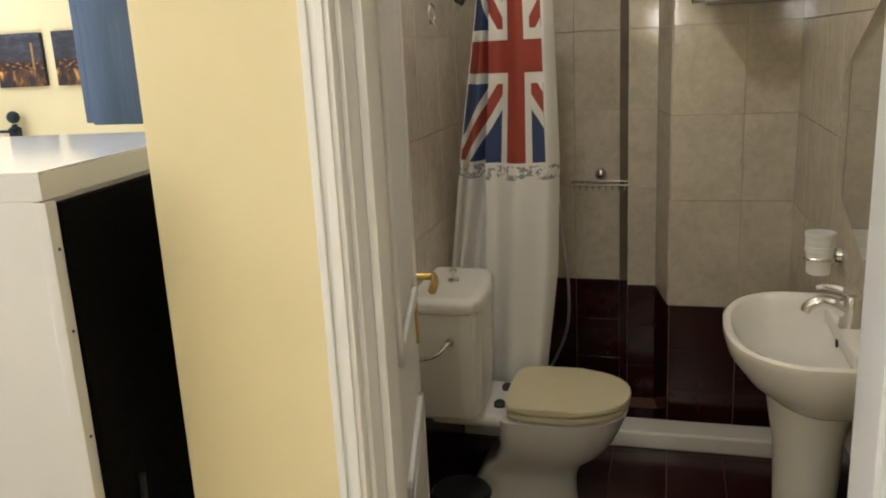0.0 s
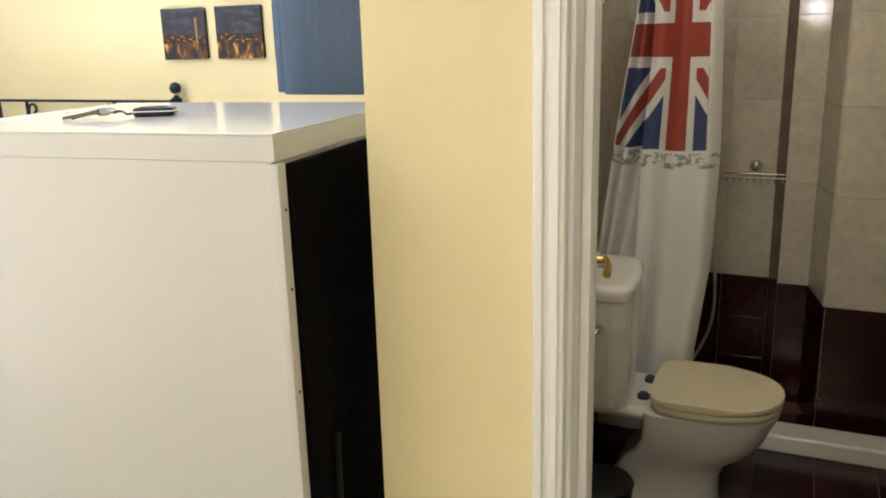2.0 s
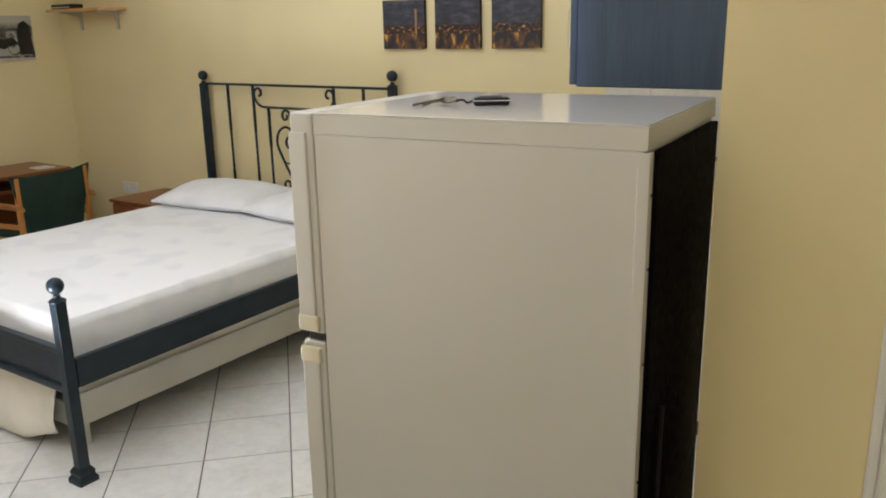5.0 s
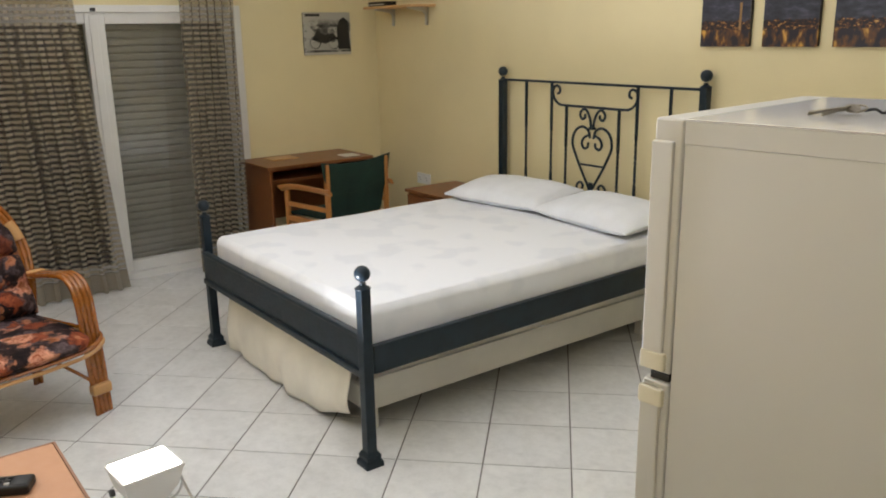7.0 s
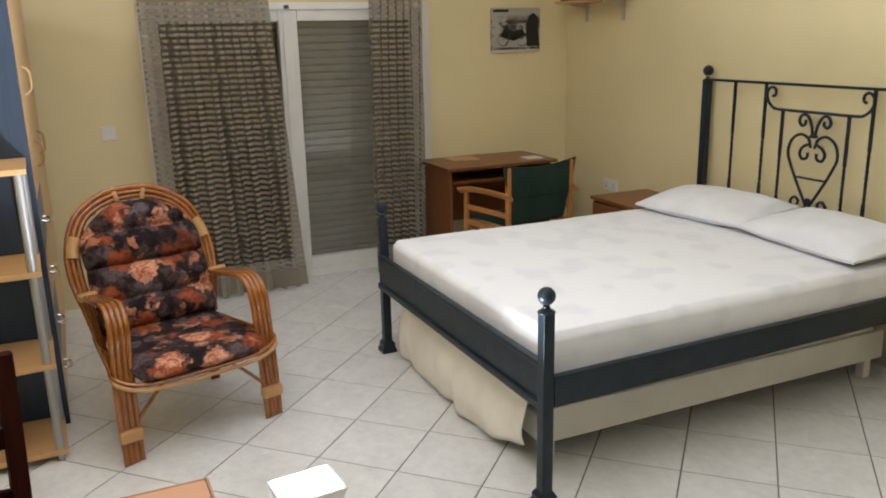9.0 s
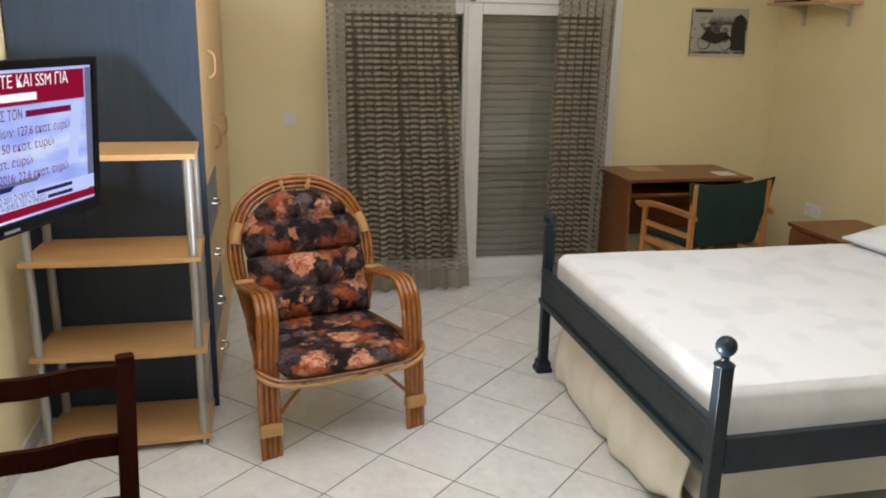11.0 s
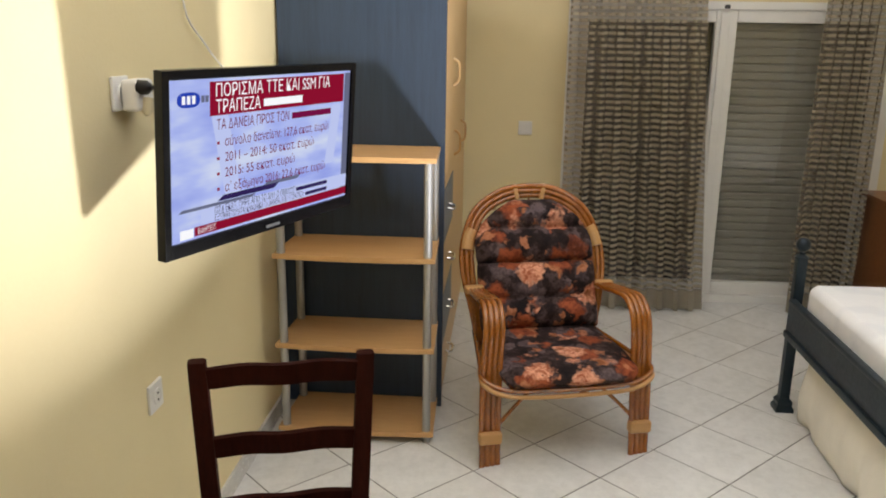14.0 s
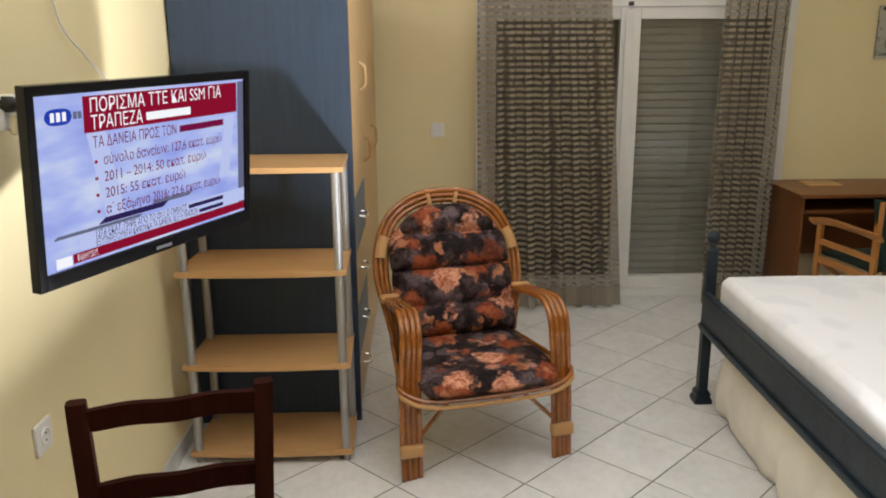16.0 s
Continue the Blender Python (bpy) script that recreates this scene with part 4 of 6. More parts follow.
# own axes: x forward, y to the left
part("canvas_back", prism([(-0.265, 0.60), (0.265, 0.60), (0.268, 0.69), (0.30, 0.815), (0.14, 0.792), (0.0, 0.786), (-0.14, 0.792), (-0.30, 0.815), (-0.268, 0.69)], -0.236, -0.226, "x", 0.003), CANVAS, dc, "dark green canvas back")
part("canvas_seat", puffy(-0.19, 0.21, -0.23, 0.23, 0.42, 0.45, 10, 10, 0.4, 3), CANVAS, dc, "dark green canvas seat")
part("canvas_flap", prism([(-0.20, 0.45), (0.20, 0.45), (0.24, 0.60), (-0.24, 0.60)], -0.232, -0.226, "x"), CANVAS, dc)
for s in (-1, 1):
    part("back_post", box(-0.245, -0.215, s * 0.255 - 0.013, s * 0.255 + 0.013, 0.45, 0.80, 0.004), CHAIR_OAK, dc)
    part("front_post", box(0.17, 0.20, s * 0.255 - 0.013, s * 0.255 + 0.013, 0.03, 0.615, 0.004), CHAIR_OAK, dc)
    part("rear_post", box(-0.245, -0.215, s * 0.255 - 0.013, s * 0.255 + 0.013, 0.03, 0.45, 0.004), CHAIR_OAK, dc)
    arm = bmesh.new()
    pts = curve([(-0.27, s * 0.27, 0.625), (-0.10, s * 0.275, 0.632), (0.10, s * 0.28, 0.630), (0.23, s * 0.275, 0.605)], 5)
    tube(pts, 0.030, 8, bm=arm, flat=0.42)
    part("armrest", arm, CHAIR_OAK, dc)
    part("foot", box(-0.27, 0.25, s * 0.255 - 0.014, s * 0.255 + 0.014, 0, 0.035, 0.004), CHAIR_OAK, dc)
    part("side_rail", box(-0.215, 0.17, s * 0.255 - 0.010, s * 0.255 + 0.010, 0.39, 0.425, 0.004), CHAIR_OAK, dc)
    part("side_rail", box(-0.215, 0.17, s * 0.255 - 0.010, s * 0.255 + 0.010, 0.49, 0.52, 0.004), CHAIR_OAK, dc)
for x in (-0.23, 0.185):
    for s in (-1, 1):
        part("cross_leg", tube([(x + s * 0.012, -0.245 * s, 0.04), (x + s * 0.012, 0.245 * s, 0.40)], 0.014, 8), CHAIR_OAK, dc)

ns = thing("nightstand", (-4.74, 3.43, 0), "small brown wooden nightstand beside the bed", "nightstand")
part("top", box(-4.98, -4.52, 3.20, 3.64, 0.548, 0.570, 0.004), DESK_WOOD, ns)
part("body", box(-4.965, -4.535, 3.22, 3.635, 0.02, 0.548, 0.003), DESK_WOOD, ns)
dr = part("drawer", box(-4.955, -4.545, 3.204, 3.222, 0.40, 0.535, 0.003), DESK_WOOD, ns)
part("knob", ball((-4.75, 3.195, 0.467), 0.012), BRASS, dr)

sf = thing("wall_shelf", (-5.6, 3.55, 1.79), "pale wooden wall shelf on two grey brackets in the corner", "shelf")
part("board", prism([(-5.90, 3.655), (-5.90, 3.50), (-5.86, 3.485), (-5.62, 3.48), (-5.27, 3.485), (-5.22, 3.53), (-5.20, 3.655)], 1.762, 1.780, "z", 0.003), BEECH, sf)
for x in (-5.72, -5.30):
    bk = prism([(3.655, 1.762), (3.49, 1.762), (3.49, 1.752), (3.62, 1.734), (3.643, 1.71), (3.643, 1.64), (3.655, 1.64)], x - 0.011, x + 0.011, "x")
    part("bracket", bk, ALU, sf)
rt = thing("router", (-5.72, 3.56, 1.780), "small black box device on the wall shelf", "router")
part("case", box(-5.83, -5.60, 3.50, 3.60, 1.780, 1.812, 0.005), BLACK, rt)
part("front_strip", box(-5.82, -5.61, 3.497, 3.50, 1.789, 1.795), ALU, rt)

# ---- pictures ----
for i, x0 in enumerate((-3.003, -2.671, -2.338)):
    pc = thing("canvas_print", (x0 + 0.132, N, 1.50), ("square canvas print of a lit tower at night", "square canvas print of a bridge and city lights at night", "square canvas print of a river bank lit at night")[i], "picture", "three night prints")
    part("stretcher", box(x0 + 0.002, x0 + 0.263, N - 0.020, N, 1.502, 1.744, 0.002), BLACK, pc)
    part("print", box(x0, x0 + 0.265, N - 0.026, N - 0.019, 1.50, 1.746, 0.0015), night_city("night_print_" + "abc"[i], 1.7 + i), pc)
    if i == 0:
        part("tower", box(x0 + 0.208, x0 + 0.220, N - 0.0275, N - 0.0255, 1.575, 1.70), plain("lit_tower_print", (0.30, 0.17, 0.06), 0.5), pc)
mo = thing("photo_print", (W, 3.22, 1.44), "black and white photograph of a motorcycle on the wall", "picture")
part("backing", box(W, W + 0.012, 3.025, 3.415, 1.443, 1.742, 0.002), BLACK, mo)
part("print", box(W + 0.011, W + 0.016, 3.023, 3.417, 1.441, 1.744, 0.001), grey_photo(), mo)
mk = plain("print_black", (0.012, 0.012, 0.012), 0.4)
mkl = plain("print_pale", (0.40, 0.39, 0.34), 0.4)


def disc_ring(y, z, r, w=0.007):
    return tube([(W + 0.017, y + r * math.cos(a), z + r * math.sin(a)) for a in np.linspace(0, 2 * math.pi, 22)[:-1]], w, 5, True, flat=0.25)


part("pale_ground", box(W + 0.0155, W + 0.0165, 3.04, 3.40, 1.475, 1.53), mkl, mo)
part("wheel_shape", disc_ring(3.115, 1.530, 0.042), mk, mo)
part("wheel_shape", disc_ring(3.27, 1.525, 0.042), mk, mo)
part("frame_shape", prism([(3.09, 1.55), (3.13, 1.61), (3.20, 1.585), (3.27, 1.60), (3.30, 1.56), (3.20, 1.52)], W + 0.0155, W + 0.018, "x"), mk, mo)
part("dark_shape", prism([(3.31, 1.48), (3.30, 1.62), (3.325, 1.69), (3.36, 1.71), (3.40, 1.68), (3.41, 1.48)], W + 0.0155, W + 0.018, "x"), mk, mo)
part("caption_bar", box(W + 0.0155, W + 0.018, 3.04, 3.16, 1.716, 1.734), mk, mo)

# ---- wardrobe ----
WX1, WY1 = -4.33, 0.105
wd = thing("wardrobe", (-5.2, -0.24, 0), "tall wardrobe with blue side, beech doors and mixed drawers", "wardrobe")
part("side_panel", box(WX1 - 0.025, WX1, S + 0.01, WY1, 0.0, 2.45, 0.003), BLUE_WOOD, wd, "blue stained side panel")
part("carcass", box(W + 0.02, WX1 - 0.026, S + 0.01, WY1 - 0.025, 0.0, 2.45), BEECH_DOOR, wd)
HX = [-4.355, -4.93, -5.43, -5.955]
for i in range(3):
    z0 = 0.955 if i == 0 else 0.06
    d = part("door", box(HX[i + 1] + 0.003, HX[i] - 0.003, WY1 - 0.024, WY1 - 0.003, z0, 2.44, 0.003), BEECH_DOOR, wd)
    hx = HX[i] - 0.48 if i == 0 else HX[i] - 0.05
    hz = 1.42 if i == 0 else 1.08
    part("handle", tube(curve([(hx, WY1 - 0.004, hz - 0.06), (hx, WY1 + 0.022, hz - 0.04), (hx, WY1 + 0.026, hz), (hx, WY1 + 0.022, hz + 0.04), (hx, WY1 - 0.004, hz + 0.06)], 5), 0.006), BEECH if i != 0 else BEECH_DOOR, d)
for k, (z0, z1) in enumerate(((0.725, 0.95), (0.495, 0.72), (0.265, 0.49), (0.06, 0.26))):
    d = part("drawer", box(HX[1] + 0.003, HX[0] - 0.003, WY1 - 0.024, WY1 - 0.002, z0, z1, 0.003), BLUE_FRONT if k % 2 == 0 else BEECH_DOOR, wd, "blue-grey drawer front" if k % 2 == 0 else "beech drawer front")
    zc, xc = (z0 + z1) / 2, (HX[0] + HX[1]) / 2
    part("handle", tube(curve([(xc - 0.05, WY1 - 0.003, zc), (xc - 0.045, WY1 + 0.022, zc - 0.004), (xc, WY1 + 0.028, zc - 0.006), (xc + 0.045, WY1 + 0.022, zc - 0.004), (xc + 0.05, WY1 - 0.003, zc)], 4), 0.006), CHROME, d)

# ---- shelf unit ----
su = thing("shelf_unit", (-4.18, -0.2, 0), "open beech shelf unit on silver tubes, empty", "shelf unit")
SX0, SX1, SY0, SY1 = -4.318, -3.985, -0.525, 0.100
for z in (0.050, 0.405, 0.768, 1.148):
    o = [(SX0, SY0 + 0.012), (SX0, SY1 - 0.012)] + [(SX1 + 0.0 + 0.012 * math.sin(math.pi * k / 8), SY1 - (SY1 - SY0) * k / 8) for k in range(9)]
    part("shelf", prism(o[::-1], z - 0.020, z, "z", 0.003), BEECH, su)
for x in (SX0 + 0.035, SX1 - 0.022):
    for y in (SY0 + 0.030, SY1 - 0.030):
        for z0, z1 in ((0.0, 0.030), (0.050, 0.385), (0.405, 0.748), (0.768, 1.128)):
            part("tube", tube([(x, y, z0), (x, y, z1)], 0.0165 if z0 else 0.014, 14), SILVER, su)

# ---- television ----
TVM = pose(-3.129, -0.271, 1.289, -4.0, 0, 157.5 - 180)     # own axes: x to the screen's left seen from behind
tv = thing("television", (0, 0, 0), "flat black television switched on, on a wall arm", "television", m=TVM @ pose(0, 0, 0, 0, 0, 180))
TW, TH = 0.757, 0.428
rim = bmesh.new()
for a in ((-TW / 2, -TW / 2 + 0.022, -TH / 2, TH / 2), (TW / 2 - 0.022, TW / 2, -TH / 2, TH / 2), (-TW / 2 + 0.02, TW / 2 - 0.02, TH / 2 - 0.022, TH / 2), (-TW / 2 + 0.02, TW / 2 - 0.02, -TH / 2, -TH / 2 + 0.034)):
    box(a[0], a[1], -0.020, 0.006, a[2], a[3], 0.003, bm=rim)
part("bezel", rim, BEZEL, tv)
part("back_case", box(-TW / 2 + 0.035, TW / 2 - 0.035, 0.005, 0.034, -TH / 2 + 0.03, TH / 2 - 0.03, 0.010), BEZEL, tv)
part("back_bulge", box(-0.26, 0.26, 0.034, 0.062, -0.16, 0.14, 0.012), BEZEL, tv)
part("badge", box(-0.028, 0.028, -0.0235, -0.021, -TH / 2 + 0.011, -TH / 2 + 0.019), RUBBER, tv)


def screen_paper():
    m = bpy.data.materials.new("lit_screen")
    m.use_nodes = True
    t = m.node_tree
    t.nodes.remove(t.nodes["Principled BSDF"])
    e = t.nodes.new("ShaderNodeEmission")
    co = t.nodes.new("ShaderNodeTexCoord")
    n = noise_of(t, 2.6, 3, 0.5, vec=co.outputs["Generated"], stretch=(1.2, 1, 2.2))
    t.links.new(ramp(t, n, [(0.30, (0.30, 0.37, 0.90)), (0.5, (0.46, 0.55, 1.0)), (0.66, (0.68, 0.76, 1.0))]), e.inputs[0])
    e.inputs[1].default_value = SCREEN
    t.links.new(e.outputs[0], t.nodes["Material Output"].inputs[0])
    return m


SCREEN = 0.95
scr = part("screen", box(-TW / 2 + 0.020, TW / 2 - 0.020, -0.012, 0.004, -TH / 2 + 0.032, TH / 2 - 0.020), screen_paper(), tv, "lit screen with a news caption page", False)
SX, SZ = TW - 0.042, TH - 0.054
SC0 = (-TW / 2 + 0.021, TH / 2 - 0.021)


def on_screen(name, u0, u1, v0, v1, mat, depth=0.0006, slant=0.0):
    """A flat shape of the picture; u to the right and v down, 0 to 1."""
    x0, x1, z0, z1 = SC0[0] + u0 * SX, SC0[0] + u1 * SX, SC0[1] - v1 * SZ, SC0[1] - v0 * SZ
    b = prism([(x0, z0), (x1, z0), (x1 + slant, z1), (x0 + slant, z1)], -0.0122 - depth, -0.0119, "y")
    return part(name, b, mat, scr, smooth=False)


RED, NAVY, WINE, INK, PAPER, GREYP, LOGO = (glow("screen_" + n, c, s) for n, c, s in (("red", (0.36, 0.008, 0.040), 0.75), ("navy", (0.02, 0.04, 0.30), 0.8), ("wine", (0.30, 0.012, 0.10), 0.6), ("ink", (0.05, 0.03, 0.16), 0.6), ("white", (0.92, 0.94, 1.0), 1.1), ("grey", (0.20, 0.22, 0.36), 0.7), ("logo", (0.02, 0.06, 0.50), 0.9)))


def words(text, u, v, h, mat, width=None, shear=0.0):
    c = bpy.data.curves.new("caption", "FONT")
    c.body, c.size, c.shear, c.offset = text, h * SZ * 1.36, shear, 0.0
    c.materials.append(mat)
    tmp = bpy.data.objects.new("caption", c)
    scene.collection.objects.link(tmp)
    dg = bpy.context.evaluated_depsgraph_get()
    me = bpy.data.meshes.new_from_object(tmp.evaluated_get(dg))
    bpy.data.objects.remove(tmp)
    xs = [p.co.x for p in me.vertices] or [0, 1]
    k = width * SX / (max(xs) - min(xs)) if width else 1.0
    for p in me.vertices:
        p.co = (SC0[0] + u * SX + (p.co.x - min(xs)) * k, -0.0134, SC0[1] - v * SZ + p.co.y)
    ob = new("caption", me)
    if not me.materials:
        me.materials.append(mat)
    ob.parent = scr
    return ob


PH = glow("screen_pale", (0.56, 0.64, 1.0), 0.95)
on_screen("picture_band", 0.26, 0.34, 0.22, 0.78, PH, 0.0002, -0.05)
on_screen("picture_band", 0.84, 0.90, 0.25, 0.70, PH, 0.0002, 0.03)
on_screen("dark_sweep", 0.04, 0.40, 0.795, 0.815, GREYP, 0.0003, 0.012)
on_screen("dark_sweep", 0.22, 0.52, 0.755, 0.790, INK, 0.0003, 0.022)
on_screen("dark_sweep", 0.46, 0.66, 0.735, 0.760, GREYP, 0.0003, 0.015)
on_screen("caption_ground", 0.14, 1.0, 0.815, 0.915, PH, 0.0004)
on_screen("ticker", 0.11, 1.0, 0.922, 0.980, RED, 0.0005)
on_screen("ticker_logo", 0.045, 0.105, 0.925, 0.985, PAPER, 0.0006)
on_screen("headline_ground", 0.185, 0.955, 0.025, 0.235, RED, 0.0005)
on_screen("side_strip", 0.962, 1.0, 0.02, 0.95, GREYP, 0.0003)
lg = prism([(SC0[0] + (0.090 + 0.050 * math.copysign(abs(math.cos(a)) ** 0.6, math.cos(a))) * SX, SC0[1] - (0.125 - 0.046 * math.sin(a)) * SZ) for a in np.linspace(0, 6.283, 25)[:-1]], -0.0130, -0.0119, "y")
part("logo_shape", lg, LOGO, scr, smooth=False)
for k in range(3):
    on_screen("logo_bar", 0.060 + k * 0.022, 0.074 + k * 0.022, 0.100, 0.150, PAPER, 0.0012)
on_screen("logo_bar", 0.146, 0.160, 0.105, 0.145, GREYP, 0.0006)
on_screen("logo_bar", 0.164, 0.178, 0.105, 0.145, GREYP, 0.0006)
words("ΠΟΡΙΣΜΑ ΤΤΕ ΚΑΙ SSM ΓΙΑ", 0.212, 0.118, 0.084, PAPER, 0.645)
words("ΤΡΑΠΕΖΑ", 0.212, 0.218, 0.084, PAPER, 0.225)
on_screen("headline_bar", 0.455, 0.680, 0.158, 0.208, PAPER, 0.0009)
words("ΤΑ ΔΑΝΕΙΑ ΠΡΟΣ ΤΟΝ", 0.215, 0.325, 0.068, WINE, 0.385)
on_screen("line_bar", 0.620, 0.870, 0.275, 0.318, WINE, 0.0007)
for v, q, w in ((0.435, "σύνολο δανείων: 127,6 εκατ. ευρώ", 0.600), (0.535, "2011 – 2014: 50 εκατ. ευρώ", 0.505), (0.635, "2015: 55 εκατ. ευρώ", 0.385), (0.735, "α΄ εξάμηνο 2016: 22,6 εκατ. ευρώ", 0.585)):
    on_screen("bullet", 0.218, 0.229, v - 0.034, v - 0.016, RED, 0.0007)
    words(q, 0.255, v, 0.064, WINE, w)
words("127,6 ΕΚΑΤ. ΠΗΡΕ ΑΠΟ ΤΟ 2011 Ο ΟΜΙΛΟΣ", 0.205, 0.862, 0.046, INK, 0.44)
on_screen("line_bar", 0.655, 0.860, 0.830, 0.857, INK, 0.0007)
words("ΕΞΥΠΗΡΕΤΟΥΝΤΑΙ ΚΑΝΟΝΙΚΑ ΤΑ ΔΑΝΕΙΑ, ΛΕΕΙ Η ΤΡΑΠΕΖΑ", 0.205, 0.912, 0.044, INK, 0.50)
on_screen("line_bar", 0.715, 0.860, 0.882, 0.907, INK, 0.0007)
words("ΕΙΔΗΣΕΙΣ", 0.125, 0.968, 0.036, PAPER, 0.085)
back = tv.matrix_world.inverted()
part("wall_plate", moved(box(-3.40, -3.28, S, S + 0.015, 1.18, 1.40, 0.004), back), BLACK, tv)
part("arm", moved(tube([(-3.34, S + 0.01, 1.29), (-3.40, S + 0.13, 1.29), (-3.16, -0.345, 1.29)], 0.014, 8), back), BLACK, tv)

# ---- sockets, switch, cables ----


def socket_plate(name, m, label, holes=1, w=0.082, category="socket"):
    ob = thing(name, (0, 0, 0), label, category, m=m)        # own axes: y away from the wall
    part("plate", box(-w * holes / 2, w * holes / 2, 0, 0.010, -w / 2, w / 2, 0.004), PVC, ob)
    for i in range(holes):
        x = (i - (holes - 1) / 2) * w
        c = moved(lathe([(0.024, 0), (0.022, 0.004), (0.019, 0.004), (0.018, 0.001)], (0, 0, 0), 20), Matrix.Translation((x, 0.0102, 0)) @ pose(0, 0, 0, -90, 0, 0))
        part("ring", c, PVC, ob)
        for s in (-1, 1):
            part("hole", moved(lathe([(0.0028, 0), (0.0028, 0.002)], (0, 0, 0), 8), Matrix.Translation((x, 0.0125, s * 0.0095)) @ pose(0, 0, 0, -90, 0, 0)), RUBBER, ob)
    return ob


socket_plate("wall_socket", pose(-3.02, S, 0.628), "white wall socket low on the yellow wall")
socket_plate("wall_socket", pose(-5.385, N, 0.53, 0, 0, 180), "white double wall socket beside the desk", 2)
sw = thing("light_switch", (0, 0, 0), "white light switch on the yellow wall", "switch", m=pose(W, 0.465, 1.05, 0, 0, -90))
part("plate", box(-0.041, 0.041, 0, 0.010, -0.041, 0.041, 0.004), PVC, sw)
part("rocker", moved(box(-0.026, 0.026, 0.009, 0.014, -0.028, 0.028, 0.002), pose(0, 0, 0, 3)), PVC, sw)
hi = socket_plate("wall_socket", pose(-2.965, S, 1.437), "white wall socket with an adapter behind the television")
ad = thing("plug_adapter", (-3.0, S + 0.012, 1.43), "white plug adapter with a black and a white plug", "adapter")
part("body", box(-3.045, -2.950, S + 0.012, S + 0.055, 1.395, 1.470, 0.010, 3), PVC, ad)
part("plug", moved(lathe([(0.018, 0), (0.017, 0.022), (0.007, 0.035)], (0, 0, 0), 14), Matrix.Translation((-2.968, S + 0.050, 1.452)) @ pose(0, 0, 0, -90, 0, 0)), BLACK, ad)
part("plug", moved(lathe([(0.015, 0), (0.014, 0.03), (0.006, 0.042)], (0, 0, 0), 14), Matrix.Translation((-2.992, S + 0.060, 1.425)) @ pose(0, 0, 0, 180, -14, 0)), SEAT_PLASTIC, ad)
solo("power_cable", tube(curve([(-2.968, S + 0.082, 1.452), (-2.985, S + 0.096, 1.455), (-3.006, S + 0.096, 1.425), (-3.004, S + 0.092, 1.35), (-3.010, S + 0.092, 1.29), (-3.05, S + 0.12, 1.235), (-3.12, S + 0.18, 1.22), (-3.17, -0.35, 1.24)], 7), 0.0032, 8), BLACK, "thin black power cable running behind the television", "cable")
solo("aerial_cable", tube(curve([(-3.36, S + 0.006, 2.3), (-3.365, S + 0.006, 1.80), (-3.385, S + 0.010, 1.66), (-3.42, S + 0.012, 1.605), (-3.51, S + 0.014, 1.553), (-3.565, S + 0.03, 1.50), (-3.45, -0.42, 1.40)], 7), 0.0032, 8), PVC, "thin white aerial cable hanging down the wall", "cable")

# ---- rattan armchair ----
AM = pose(-3.955, 0.611, 0, 0, 0, 15.1)
ac = thing("rattan_armchair", (0, 0, 0), "varnished rattan armchair with dark floral cushions", "armchair", m=AM)
for s in (-1, 1):
    for k in range(4):
        o = (k - 1.5) * 0.021
        path = curve([(0.035 - k * 0.004, s * 0.300 + o, 0.0), (0.012, s * 0.300 + o, 0.20), (0.0, s * 0.296 + o, 0.40), (-0.005, s * 0.290 + o, 0.52), (-0.030, s * 0.287 + o, 0.580), (-0.085, s * 0.284 + o, 0.610), (-0.17, s * 0.282 + o, 0.604), (-0.30, s * 0.278 + o * 0.9, 0.582), (-0.415, s * 0.270 + o * 0.6, 0.570)], 6)
        part("arm_pole", tube(path, 0.0115, 10), RATTAN, ac)
    part("binding", box(0.003, 0.045, s * 0.300 - 0.0445, s * 0.300 + 0.0445, 0.090, 0.140, 0.010, 3), BINDING, ac)
    part("binding", moved(box(-0.022, 0.022, -0.040, 0.040, -0.016, 0.016, 0.010, 3), Matrix.Translation((-0.38, s * 0.281, 0.573))), BINDING, ac)
    for k in range(2):
        part("rear_leg", tube([(-0.44, 0.030 + s * (0.215 + k * 0.022), 0.34), (-0.52, 0.055 + s * (0.215 + k * 0.022), 0.0)], 0.0125, 10), RATTAN, ac)
    part("brace", tube(curve([(0.015, s * 0.275, 0.150), (0.0, s * 0.20, 0.225), (-0.02, s * 0.10, 0.315)], 5), 0.0075, 8), RATTAN, ac)
    part("side_rail", tube([(0.01, s * 0.285, 0.335), (-0.46, s * 0.245, 0.325)], 0.0125, 10), RATTAN, ac)
for k in range(3):
    o = k * 0.021
    arch = curve([(-0.40 - o * 0.3, -0.228 - o * 0.4, 0.300), (-0.425, -0.252 - o * 0.7, 0.472), (-0.48, -0.268 - o, 0.624), (-0.528, -0.258 - o, 0.744), (-0.568, -0.205 - o * 0.9, 0.846 + o * 0.5), (-0.590, -0.110 - o * 0.4, 0.901 + o), (-0.596, 0, 0.918 + o), (-0.590, 0.110 + o * 0.4, 0.901 + o), (-0.568, 0.205 + o * 0.9, 0.846 + o * 0.5), (-0.528, 0.258 + o, 0.744), (-0.48, 0.268 + o, 0.624), (-0.425, 0.252 + o * 0.7, 0.472), (-0.40 - o * 0.3, 0.228 + o * 0.4, 0.300)], 6)
    part("back_pole", tube(arch, 0.0115, 10), RATTAN, ac)
for s in (-1, 1):
    part("binding", tube(curve([(-0.514, s * 0.286, 0.705), (-0.532, s * 0.277, 0.748), (-0.546, s * 0.260, 0.785)], 4), 0.029, 12), BINDING, ac)
